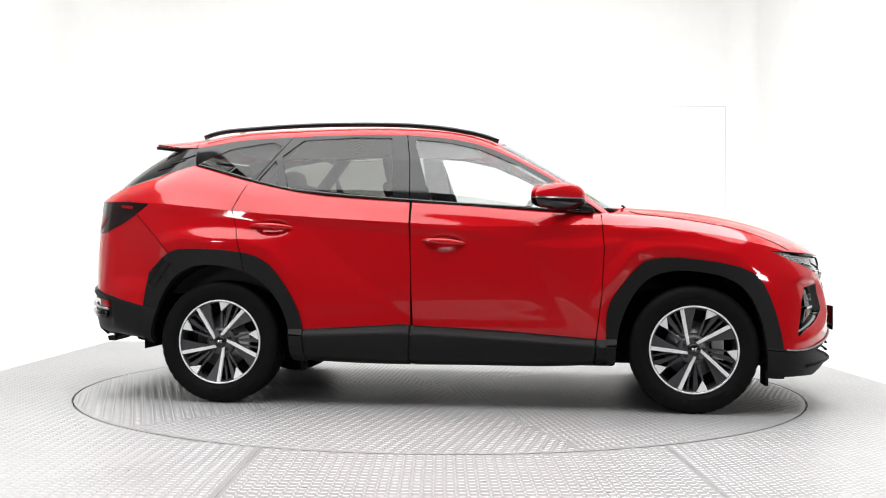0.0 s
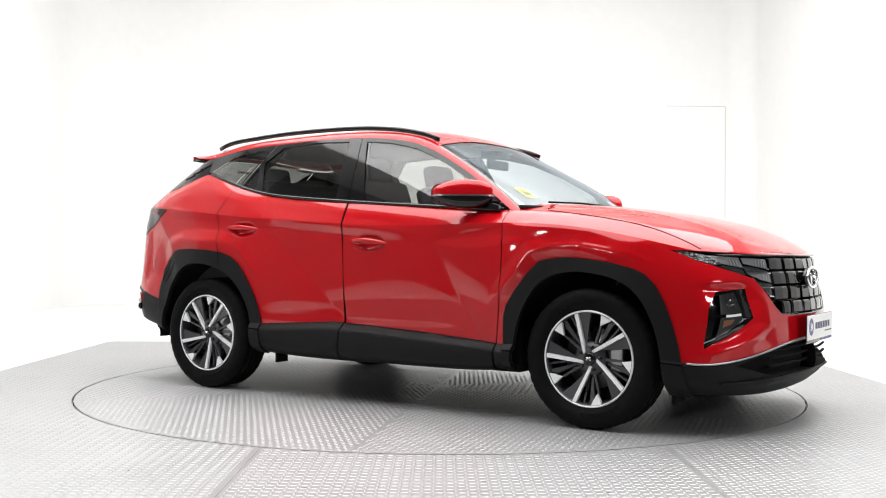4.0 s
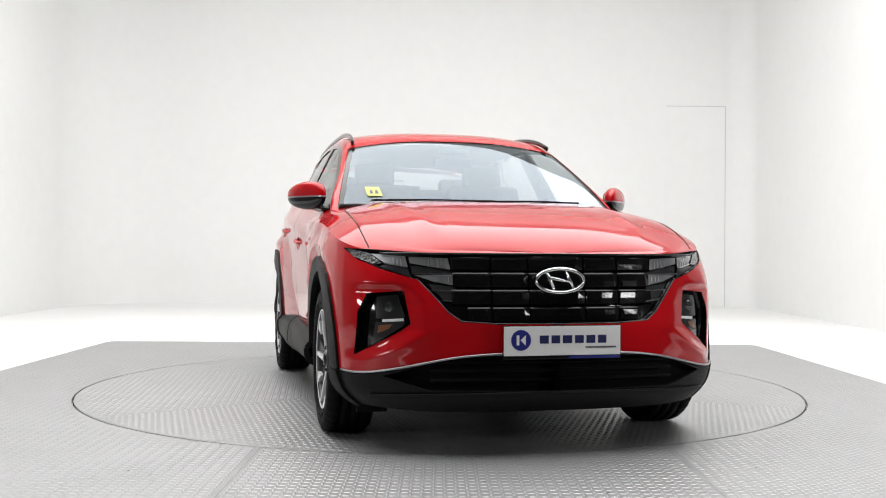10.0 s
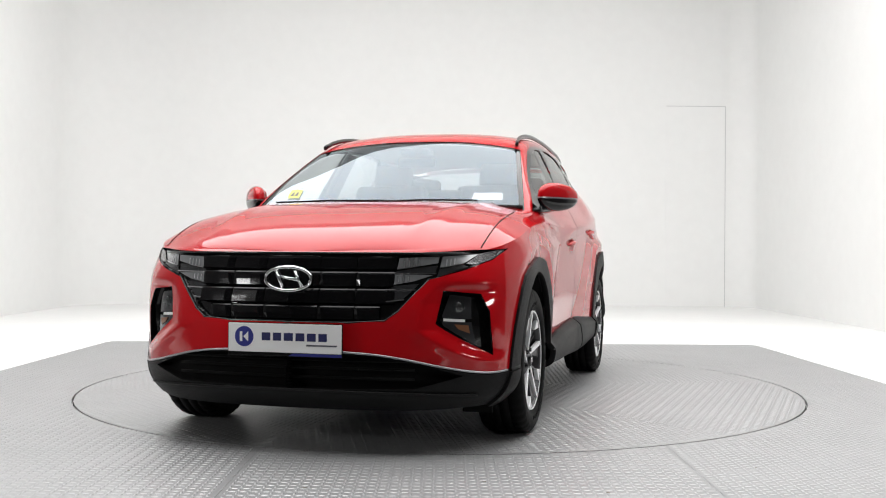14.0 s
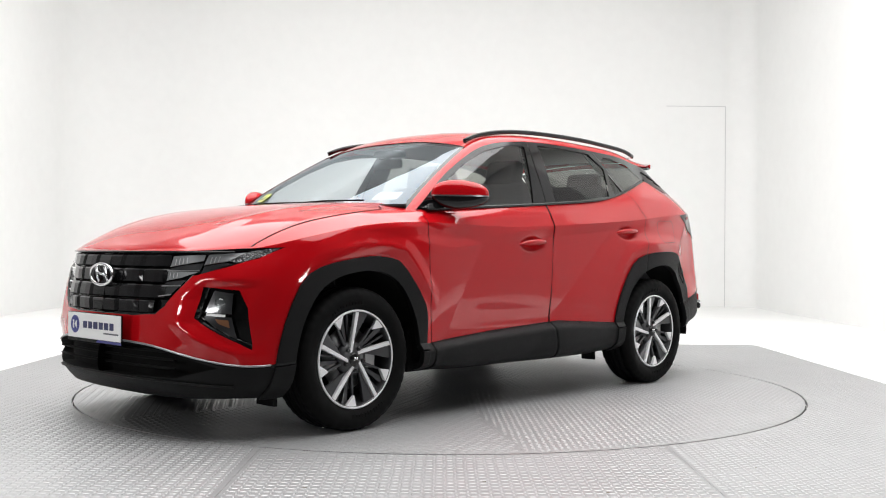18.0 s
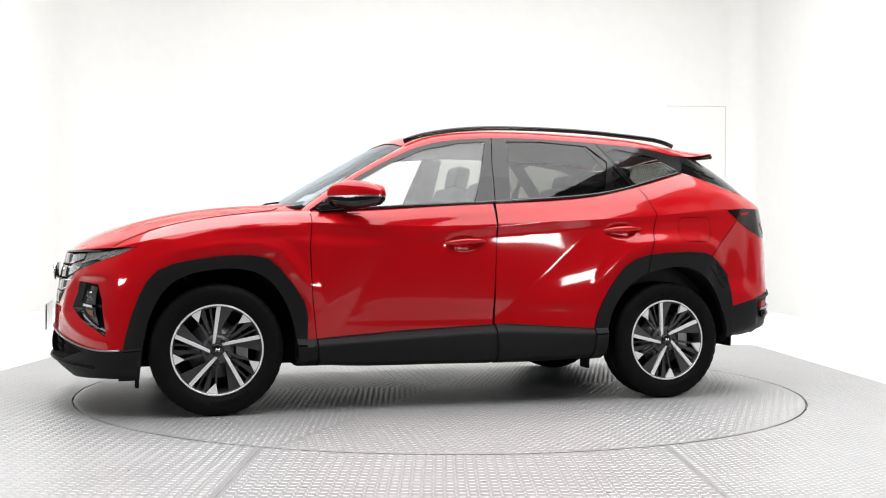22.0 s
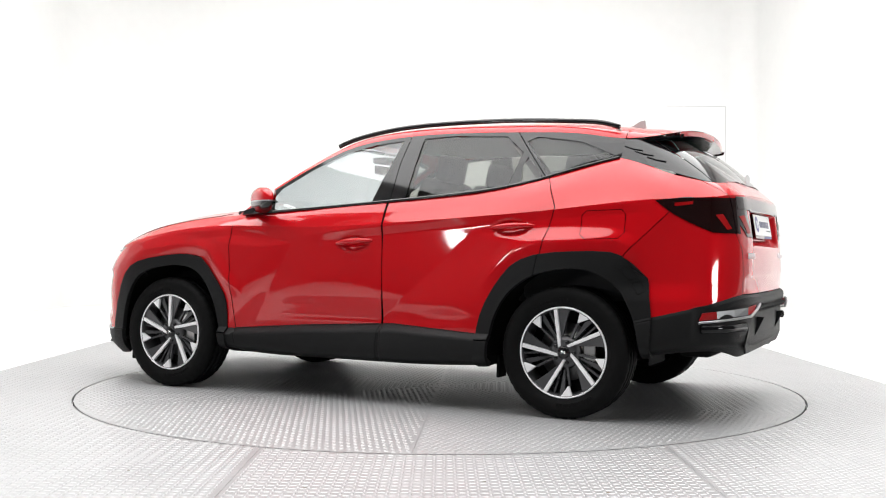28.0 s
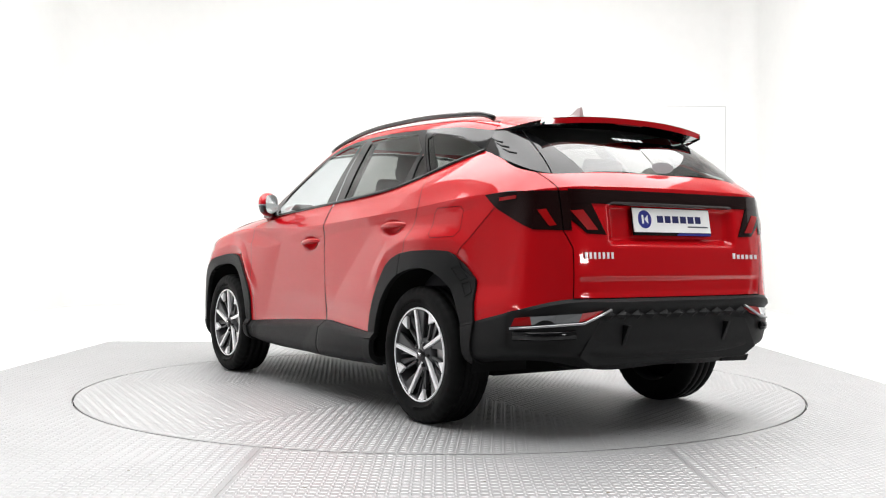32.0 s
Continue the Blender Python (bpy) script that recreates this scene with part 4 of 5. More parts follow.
# spoiler: upper skin from the roof sheet, lip and dark underside
edge_pts = [Vector((-1.918 + .046 * (abs(y) / .55) ** 2.2, y, 1.566 - .034 * (abs(y) / .55) ** 2)) for y in np.linspace(-.555, .555, 41)]
spoiler_ob = whole("spoiler", spoiler, RED, tailgate, "red roof spoiler")
bm = bmesh.new()
ra = [bm.verts.new(p + Vector((.002, 0, .001))) for p in edge_pts]
rb = [bm.verts.new(p + Vector((.006, 0, -.026))) for p in edge_pts]
for i in range(40):
    bm.faces.new((ra[i], ra[i + 1], rb[i + 1], rb[i]))
bmesh.ops.recalc_face_normals(bm, faces=bm.faces[:])
part("spoiler_lip", bm, RED, tailgate)
bm = bmesh.new()
rb = [bm.verts.new(p + Vector((.006, 0, -.026))) for p in edge_pts]
rc = [bm.verts.new(Vector((-1.79 + .07 * (abs(p.y) / .55) ** 2, p.y * 1.05, 1.522 - .026 * (abs(p.y) / .55) ** 2))) for p in edge_pts]
for i in range(40):
    bm.faces.new((rb[i], rb[i + 1], rc[i + 1], rc[i]))
bmesh.ops.recalc_face_normals(bm, faces=bm.faces[:])
part("spoiler_underside", bm, GLOSS, tailgate, "gloss black spoiler underside")
for s in (1, -1):
    bm = bmesh.new()
    p = [Vector((-1.886, .538 * s, 1.522)), Vector((-1.880, .546 * s, 1.502)), Vector((-1.72, .608 * s, 1.480)), Vector((-1.60, .630 * s, 1.478)), Vector((-1.60, .622 * s, 1.490)), Vector((-1.76, .592 * s, 1.500))]
    vs = [bm.verts.new(q) for q in p]
    bm.faces.new(vs)
    part("spoiler_side", bm, GLOSS, tailgate, smooth=False)
    pil = pillars[0 if s > 0 else 1]
    skin = BVHTree.FromPolygons([v.co[:] for v in pil.data.vertices], [tuple(f.vertices) for f in pil.data.polygons])
    for x, z in ((-1.64, 1.435), (-1.70, 1.405), (-1.77, 1.37)):
        row = []
        for dx, dz in ((.050, .022), (.0, .004), (-.05, -.006)):
            h = skin.ray_cast(Vector((x + dx, 2 * s, z + dz)), Vector((0, -s, 0)))[0]
            if h:
                row.append((h.x, h.y + .001 * s, h.z))
        if len(row) > 1:
            part("vent_fin", tube(row, 0.006, 6, 0.5), CLAD, pil)
part("brake_light", box_bm(-1.908, -1.888, -.09, .09, 1.536, 1.546, 0.003), LAMP_RED, tailgate, "red third brake light under the spoiler")
part("screen_mark", slab(oval(.075, .028), lambda a, b, h: Vector((-2.118 - h, a - .02, 1.305 + b)), 0.002), material("glass_print", (0.45, 0.45, 0.46), 0.3), rear_window, "pale oval mark on the rear glass", smooth=False)
for k in range(6):
    y0 = -.12 + k * .035
    part("screen_print", slab([(-y0, 1.452), (-y0 - .026, 1.452), (-y0 - .026, 1.466), (-y0, 1.466)], lambda a, b, h: Vector((-1.905 - (1.459 - b) * 1.4 - h, a, b)), 0.002), PAPER, rear_window, "white printed bar on the rear glass", smooth=False)

# roof rails, antenna, cowl, wipers
for s in (1, -1):
    rail = [(-1.55, .606, 1.566), (-1.50, .605, 1.584), (-1.31, .602, 1.612), (-1.0, .598, 1.632), (-.58, .596, 1.639), (-.17, .598, 1.622), (.07, .602, 1.586), (.19, .611, 1.553), (.245, .618, 1.530)]
    q = arc_at(rail, np.linspace(0, 1, 40))
    rr = part("roof_rail", tube([(x, y * s, z) for x, y, z in q], 0.0095, 10, 1.5), GLOSS, car, "gloss black roof rail")
bm = bmesh.new()
fin = [(-1.38, 1.625), (-1.45, 1.645), (-1.495, 1.672), (-1.525, 1.676), (-1.53, 1.615)]
bm = slab(fin, lambda a, b, h: Vector((a, (h - .018) * (1.0 if b < 1.64 else .35), b)), 0.036, 0.004)
part("antenna", bm, GREYFIN, roof_panel, "grey shark fin antenna", smooth=False)
part("cowl", tube([(.965 + .09 * (1 - (abs(y) / .78) ** 2) - .10 * (abs(y) / .78) ** 2, y, 1.118) for y in np.linspace(-.77, .77, 30)], 0.032, 8, 0.5), DARK, car, "black cowl under the windscreen")
for y0, y1 in ((-.62, .05), (-.02, .55)):
    part("wiper", tube([(.945 + .06 * (1 - (abs(y) / .75) ** 2), y, 1.152 + .012 * k) for y, k in ((y0, 0), ((y0 + y1) / 2, .6), (y1, .3))], 0.008, 6, 0.7), DARK, windscreen, "black wiper blade")
st, junk = cut(stick_sheet.copy(), [(.535, 1.178), (.615, 1.178), (.622, 1.232), (.542, 1.232)], YZ)
junk.free()
sticker = panel("sticker", flipped(shift(st, .006)), YELLOW, windscreen, "small yellow sticker with two dark marks")
for a in (.552, .580):
    st, junk = cut(stick_sheet.copy(), [(a, 1.19), (a + .022, 1.19), (a + .016, 1.214), (a + .006, 1.214)], YZ)
    junk.free()
    panel("sticker_mark", flipped(shift(st, .0075)), INK, sticker)
st, junk = cut(stick_sheet.copy(), [(.49, 1.17), (.655, 1.17), (.645, 1.212), (.49, 1.212)], YZ)
junk.free()
panel("paper_notice", shift(st, -.006), PAPER, windscreen, "white paper notice behind the windscreen")


# door handles and mirrors
def handle_bm(x0, z0, x1, z1, y):
    n = 15
    bm = bmesh.new()
    rings = []
    for i in range(n):
        w = i / (n - 1)
        x, z = x0 + (x1 - x0) * w, z0 + (z1 - z0) * w
        b = math.sin(math.pi * w) ** 0.55
        hy, hz = 0.006 + 0.010 * b, 0.003 + 0.015 * b
        cy = y + 0.024 * b
        rings.append([bm.verts.new((x, cy + math.cos(a) * hy, z + math.sin(a) * hz + .006 * b)) for a in [2 * math.pi * k / 10 for k in range(10)]])
    for a, b in zip(rings, rings[1:]):
        for k in range(10):
            bm.faces.new((a[k], a[(k + 1) % 10], b[(k + 1) % 10], b[k]))
    bm.faces.new(rings[0])
    bm.faces.new(rings[-1])
    bmesh.ops.recalc_face_normals(bm, faces=bm.faces[:])
    return bm


for doors, args in ((front_doors, (-.173, .941, .089, .924, .903)), (rear_doors, (-1.175, 1.022, -.908, 1.010, .896))):
    bm = handle_bm(*args)
    part("handle", mirror_y(bm), RED, doors[1], "red pull handle")
    part("handle", bm, RED, doors[0], "red pull handle")


def mirror_parts(s, door):
    def ball(zmin, zmax, grow=0.0):
        bm = bmesh.new()
        bmesh.ops.create_uvsphere(bm, u_segments=40, v_segments=24, radius=1)
        for v in bm.verts:
            x, y, z = v.co
            sx = math.copysign(abs(x) ** 0.8, x)
            sy = math.copysign(abs(y) ** 0.72, y)
            sz = math.copysign(abs(z) ** 0.8, z)
            fx = .078 * (1 - .3 * sy) if sx > 0 else .072
            taper = 1 - .22 * max(0, sy)
            v.co = Vector((.600 - .095 * sy + sx * fx * (1 + grow), s * (.926 + sy * .097), 1.190 + sz * .079 * taper * (1 + grow)))
        for co, no in ((Vector((0, 0, zmin)), Vector((0, 0, -1))), (Vector((0, 0, zmax)), Vector((0, 0, 1)))):
            bmesh.ops.bisect_plane(bm, geom=bm.verts[:] + bm.edges[:] + bm.faces[:], plane_co=co, plane_no=no, clear_outer=True)
        bmesh.ops.recalc_face_normals(bm, faces=bm.faces[:])
        return bm
    m = new("door_mirror")
    m.parent = door
    m["label"] = "door mirror with a red cap and black lower shell"
    part("mirror_cap", ball(1.186, 1.4, 0.01), RED, m)
    part("indicator_strip", ball(1.178, 1.186, -0.01), SATIN, m, "silver indicator strip")
    part("mirror_shell", ball(1.0, 1.178), GLOSS, m, "gloss black lower shell")
    bm = bmesh.new()
    bmesh.ops.create_circle(bm, cap_ends=True, segments=32, radius=1)
    for v in bm.verts:
        x, y = v.co.x, v.co.y
        v.co = Vector((.524 - .095 * math.copysign(abs(x) ** .7, x) * .78, s * (.926 + math.copysign(abs(x) ** .7, x) * .076), 1.190 + math.copysign(abs(y) ** .7, y) * .062))
    part("mirror_glass", bm, MIRROR, m, smooth=False)
    part("mirror_arm", tube([(.60, s * .90, 1.128), (.65, s * .865, 1.118), (.73, s * .845, 1.112), (.79, s * .838, 1.108)], 0.022, 8, 0.75), GLOSS, m, "black mirror arm")
    bm = slab([(.56, 1.118), (.80, 1.106), (.79, 1.132), (.625, 1.17)], lambda a, b, h: Vector((a, s * (.865 - (b - 1.11) * .35 - .03 * max(0, a - .6) + h), b)), 0.010, 0.002)
    part("mirror_sail", bm, GLOSS, m, smooth=False)


for s, d in zip((1, -1), front_doors):
    mirror_parts(s, d)
    # dark seals along the belt and over the glass
    q = [(x, spline(BELT_X[:, 0], BELT_X[:, 1:], [x])[0]) for x in np.linspace(-1.57, .80, 60)]
    part("belt_seal", tube([(x, s * (v[0] + .002), v[1] + .006) for x, v in q], 0.008, 6, 1.2), GLOSS, car, "black window sill moulding")


# wheels
def wheel(parent, x, y, s, phase):
    """s: +1 on the left. The face points away from the car."""
    w = new("wheel")
    w.parent = parent
    w["label"] = "black tyre on a machined five-spoke alloy rim"
    w.matrix_basis = pose(x, y, 0.352) @ (Matrix.Identity(4) if s > 0 else pose(0, 0, 0, 0, 0, 180))
    # y runs outwards in the wheel's space
    prof = [(.235, -.105), (.262, -.112), (.305, -.117), (.335, -.108), (.349, -.090), (.352, -.075), (.352, -.052), (.344, -.050), (.344, -.044), (.352, -.042),
            (.352, -.004), (.344, -.002), (.344, .004), (.352, .006), (.352, .042), (.344, .044), (.344, .050), (.352, .052), (.352, .075), (.349, .090), (.338, .106), (.330, .109), (.326, .113), (.312, .116), (.296, .118), (.290, .1155), (.266, .113), (.262, .108), (.248, .104), (.240, .098)]
    tyre = lathe(prof, 168)
    for v in tyre.verts:
        r = math.hypot(v.co.x, v.co.z)
        k = round(math.atan2(v.co.z, v.co.x) / (2 * math.pi) * 168) % 168
        if r > .325 and .05 < abs(v.co.y) and k % 4 == 0:
            v.co.x *= 1 - .003 / r
            v.co.z *= 1 - .003 / r
            v.co.y *= .99
        if .295 < r < .325 and v.co.y > .1 and (k // 7) % 3:
            v.co.y -= .0022
    rubber_tyre = part("tyre", tyre, RUBBER, w, "black all-season tyre")
    # raised lettering on the sidewall, as plain bars
    for mid in (75, 255):
        marks = bmesh.new()
        for k in range(11):
            a = math.radians(mid + (5 - k) * 4.1)
            wide = (.0062, .0048, .0056)[k % 3]
            hub, out = Vector((math.cos(a), 0, math.sin(a))), Vector((-math.sin(a), 0, math.cos(a)))
            lo, hi = .268, (.289, .284, .284, .289)[k % 4]
            base = [marks.verts.new(hub * r + out * d + Vector((0, .111, 0))) for r, d in ((lo, -wide), (hi, -wide), (hi, wide), (lo, wide))]
            top = [marks.verts.new(hub * r + out * d + Vector((0, .1172, 0))) for r, d in ((lo + .001, -wide + .001), (hi - .001, -wide + .001), (hi - .001, wide - .001), (lo + .001, wide - .001))]
            marks.faces.new(top)
            for n in range(4):
                marks.faces.new((base[n], base[(n + 1) % 4], top[(n + 1) % 4], top[n]))
        bmesh.ops.recalc_face_normals(marks, faces=marks.faces[:])
        part("sidewall_lettering", marks, RUBBER, rubber_tyre, "raised black moulded lettering", smooth=False)
    part("rim", lathe([(.243, .100), (.238, .104), (.231, .103), (.228, .092), (.222, .05), (.215, -.02), (.225, -.10), (.235, -.108)], 72), RIMDARK, w, "dark grey alloy rim barrel")
    part("rim_lip", lathe([(.2435, .098), (.2415, .1055), (.2345, .1065), (.2325, .101)], 96), ALLOY, w, "machined outer rim lip")
    part("wheel_back", lathe([(.224, .0), (.15, -.005), (.05, -.01), (.001, -.01)], 48), DARK, w)
    part("brake_disc", lathe([(.155, .022), (.155, .030), (.085, .030), (.08, .045), (.03, .048)], 48), CASTIRON, w, "grey cast brake disc")
    cal = slab([(-.05, .10), (.05, .10), (.06, .165), (-.06, .165)], lambda a, b, h: Vector((-b, .015 + h, a)), 0.04, 0.006)
    part("caliper", cal, CASTIRON, w, smooth=False)

    def blade(a, pts, y_in, y_out, mat, nm, depth=.02, bev=.0025):
        c, sn = math.cos(a), math.sin(a)

        def place(r, t, h):
            k = min(1, max(0, r / .235))
            yy = y_in + (y_out - y_in) * k - h
            return Vector((-(r * c - t * sn), yy, r * sn + t * c))
        part(nm, slab(pts, place, depth, bev), mat, w, smooth=False)
    for k in range(5):
        a = phase + radians(72 * k)
        b = a - radians(36)
        blade(a, [(.030, .012), (.237, -.009), (.2385, .013), (.030, .028)], .082, .103, ALLOY, "spoke")
        blade(a, [(.050, .012), (.140, .000), (.236, -.011), (.226, -.078), (.150, -.036)], .058, .094, RIMDARK, "spoke_web")
        blade(b, [(.176, .000), (.2385, .0125), (.2395, -.021), (.232, -.056), (.205, -.030)], .078, .1025, ALLOY, "wedge")
        blade(b, [(.045, -.007), (.182, -.004), (.180, .006), (.045, .010)], .064, .088, RIMDARK, "second_spoke")
        blade(b, [(.090, -.012), (.200, -.030), (.228, -.060), (.214, -.064), (.085, -.022)], .050, .080, RIMDARK, "wedge_back")
        blade(a - radians(60), [(.085, -.006), (.232, -.008), (.234, .004), (.085, .004)], .040, .076, RIMDARK, "rear_blade")
        nut = lathe([(.001, .092), (.009, .092), (.0105, .084), (.0105, .066)], 12)
        for v in nut.verts:
            v.co += Vector((-.056 * math.cos(a + .75), 0, .056 * math.sin(a + .75)))
        part("wheel_nut", nut, GLOSS, w, "dark wheel nut")
    part("hub", lathe([(.088, .045), (.084, .070), (.060, .080), (.033, .086)], 40), RIMDARK, w)
    part("hub_cap", lathe([(.001, .099), (.026, .098), (.033, .092), (.034, .080)], 32), GLOSS, w, "black hub cap")
    part("hub_mark", tube([(-.014, .0985, -.006), (.0, .100, .002), (.014, .0985, .006)], .0035, 6), CHROME, w)
    part("hub_mark", tube([(-.010, .0985, .009), (-.006, .0995, -.008)], .003, 6), CHROME, w)
    part("hub_mark", tube([(.006, .0985, .009), (.010, .0995, -.008)], .003, 6), CHROME, w)
    return w


wheel(car, 1.34, .815, 1, radians(16))
wheel(car, -1.34, .820, 1, radians(28))
wheel(car, 1.34, -.815, -1, radians(34))
wheel(car, -1.34, -.820, -1, radians(52))

# wheel housings and underbody
for x in (1.34, -1.34):
    for s in (1, -1):
        bm = bmesh.new()
        ring_a, ring_b, ring_c = [], [], []
        for k in range(25):
            a = radians(-6 + 192 * k / 24)
            p = (x + .458 * math.cos(a), .352 + .462 * math.sin(a))
            ring_a.append(bm.verts.new((p[0], .905 * s, p[1])))
            ring_b.append(bm.verts.new((p[0], .58 * s, p[1])))
        for k in range(24):
            bm.faces.new((ring_a[k], ring_a[k + 1], ring_b[k + 1], ring_b[k]))
        bm.faces.new(ring_b)
        bmesh.ops.recalc_face_normals(bm, faces=bm.faces[:])
        part("wheel_housing", bm, DARK, car, "matt black wheel housing")
part("underbody", box_bm(-1.50, 1.85, -.57, .57, .235, .52, 0.02), DARK, car, "dark underbody")
part("floor_pan", box_bm(-.88, .92, -.84, .84, .245, .50, 0.02), DARK, car, "dark floor pan")
part("nose_box", box_bm(1.70, 1.98, -.66, .66, .26, .84, 0.03), DARK, car, "dark structure behind the bumper")
part("tail_box", box_bm(-2.12, -1.78, -.70, .70, .41, .62, 0.03), DARK, car, "dark structure behind the bumper")
part("exhaust_box", box_bm(-2.02, -1.84, -.52, .46, .315, .43, 0.03), DARK, car, "dark exhaust silencer")
for s in (1, -1):
    part("stone_flap", box_bm(-.905, -.885, .70 * s - .05, .70 * s + .05, .175, .30, 0.004), DARK, car, "small black stone flap")
    part("stone_flap", box_bm(1.735, 1.755, .74 * s - .07, .74 * s + .07, .150, .26, 0.004), DARK, car, "small black stone flap")
    part("rear_arm", tube([(-1.30, .55 * s, .26), (-1.05, .45 * s, .25), (-.95, .40 * s, .28)], 0.03, 8), DARK, car, "dark suspension arm")
part("rear_axle", tube([(-1.40, -.70, .27), (-1.42, 0, .27), (-1.40, .70, .27)], 0.04, 8), DARK, car, "dark rear axle")

# cabin
part("headliner", box_bm(-1.55, .05, -.58, .58, 1.545, 1.56, 0.005), TRIMGREY, car, "pale grey headliner")
part("parcel_floor", box_bm(-1.95, -1.02, -.70, .70, .62, .95, 0.03), INTERIOR, car, "dark load area")
part("dashboard", box_bm(.50, .95, -.76, .76, .70, 1.075, 0.06, 4), INTERIOR, car, "dark moulded dashboard")
part("instrument_panel", box_bm(.50, .60, -.55, -.22, 1.06, 1.12, 0.02), GLOSS, car, "black instrument panel")
sw = part("steering_wheel", tube([Vector((.36 + .07 * math.sin(t) , -.38 + .185 * math.cos(t), 1.02 + .165 * math.sin(t))) for t in np.linspace(0, 2 * math.pi, 36, endpoint=False)], 0.016, 8, closed=True), DARK, car, "dark steering wheel")
part("steering_boss", box_bm(.36, .46, -.46, -.30, .97, 1.06, 0.03), DARK, sw)
part("interior_mirror", box_bm(.26, .29, -.12, .12, 1.395, 1.455, 0.015), DARK, windscreen, "dark interior mirror")
part("camera_cover", box_bm(.20, .32, -.09, .09, 1.47, 1.51, 0.015), DARK, windscreen, "dark sensor cover behind the windscreen")


def seat(x, y, wid, base_z, name):
    st = new(name)
    st.parent = car
    st["label"] = "dark fabric car seat with headrest"
    part("seat_cushion", box_bm(x, x + .50, y - wid / 2, y + wid / 2, base_z, base_z + .20, 0.05, 3), INTERIOR, st)
    bm = box_bm(-.07, .07, -wid / 2, wid / 2, 0, .64, 0.05, 3)
    bm.transform(pose(x + .02, y, base_z + .13, 0, -20, 0))
    part("backrest", bm, INTERIOR, st)
    return st


def headrest(parent, x, y, z):
    bm = box_bm(-.05, .05, -.13, .13, -.085, .085, 0.04, 3)
    bm.transform(pose(x, y, z, 0, -12, 0))
    hr = part("headrest", bm, INTERIOR, parent)
    for d in (-.05, .05):
        part("post", tube([(x + .005, y + d, z - .15), (x, y + d, z - .05)], .007, 6), CHROME, hr)


for y in (.37, -.37):
    f = seat(-.20, y, .50, .58, "front_seat")
    headrest(f, -.415, y, 1.385)
bench = seat(-1.02, 0, 1.24, .60, "rear_seat")
for y in (.40, 0, -.40):
    headrest(bench, -1.245, y, 1.345 if y else 1.29)


# shut lines between bonnet and wings, laid on the skin
def skin_of(*obs):
    vs, fs = [], []
    for o in obs:
        k = len(vs)
        vs += [v.co[:] for v in o.data.vertices]
        fs += [tuple(k + w for w in f.vertices) for f in o.data.polygons]
    return BVHTree.FromPolygons(vs, fs)


front_skin = skin_of(front_wings[0], front_wings[1], bonnet, front_bumper)
for s in (1, -1):
    line = []
    for x in np.linspace(1.00, 1.865, 60):
        y = np.interp(x, (1.0, 1.04, 1.2, 1.45, 1.7, 1.80, 1.865), (.70, .770, .790, .795, .790, .785, .778))
        h = front_skin.ray_cast(Vector((x, y * s, 2)), Vector((0, 0, -1)))[0]
        if h:
            line.append((h.x, h.y, h.z + .0005))
    part("shut_line", tube(line, 0.0028, 6), DARK, car, "dark gap beside the bonnet")

# inset panels on the rear arches
for ob in [o for o in car.children if o.name.startswith("wheel_arch") and o.data.vertices[0].co.x < 0]:
    s = 1 if ob.data.vertices[0].co.y > 0 else -1
    skin = skin_of(ob)
    for quad in (((-1.640, .800), (-1.682, .812), (-1.738, .755), (-1.690, .740)), ((-1.700, .726), (-1.748, .738), (-1.776, .688), (-1.738, .666))):
        pts = []
        for x, z in quad:
            h = skin.ray_cast(Vector((x, 2 * s, z)), Vector((0, -s, 0)))[0]
            if h:
                pts.append((h.x, h.y + .001 * s, h.z))
        if len(pts) > 2:
            part("arch_inset", tube(pts, 0.0026, 6, closed=True), DARK, ob, "dark outline of an inset panel")

# dark backing behind the pillars and the door joints
for s in (1, -1):
    bm = slab([(-.34, 0), (-.17, 0), (-.24, 1), (-.38, 1)], lambda a, b, h: Vector((a, s * (.820 - .180 * b - h), 1.15 + .385 * b)), 0.012)
    part("pillar_backing", bm, DARK, car, "dark pillar trim", smooth=False)
    bm = slab([(-1.26, 0), (-1.15, 0), (-.90, 1), (-1.0, 1)], lambda a, b, h: Vector((a, s * (.762 - .122 * b - h), 1.25 + .29 * b)), 0.010)
    part("door_joint_backing", bm, DARK, car, "dark trim behind the rear door joint", smooth=False)
    part("sill_backing", box_bm(-.30, -.16, .845 * s - .02, .845 * s + .02, .27, .46, 0.004), DARK, car, "dark sill behind the doors")


# ---- room ----
def setting(name, bm, mat, label, category):
    return tagged(mesh_ob(name, bm, mat, smooth=False), label, category, kind="structure")


# greys of unseen room surfaces, picked to shape reflections in paint and glass
REFLECT_DARK = material("reflected_dark_grey", (0.055, 0.055, 0.055), 0.8, vary=0.05, scale=5)
REFLECT_CEIL = material("reflected_ceiling_grey", (0.35, 0.35, 0.36), 0.8, vary=0.05, scale=5)
setting("floor", box_bm(-6.3, 5.6, -3.3, 10.9, -0.3, -0.03), WHITEWALL, "white painted studio floor", "floor")
# out of view; dark so the car mirrors a dim floor
setting("floor_front", box_bm(-6.3, 5.6, -9.2, -3.3, -0.3, -0.03), REFLECT_DARK, "unseen studio floor round the camera, darkened for reflections in the car", "floor")


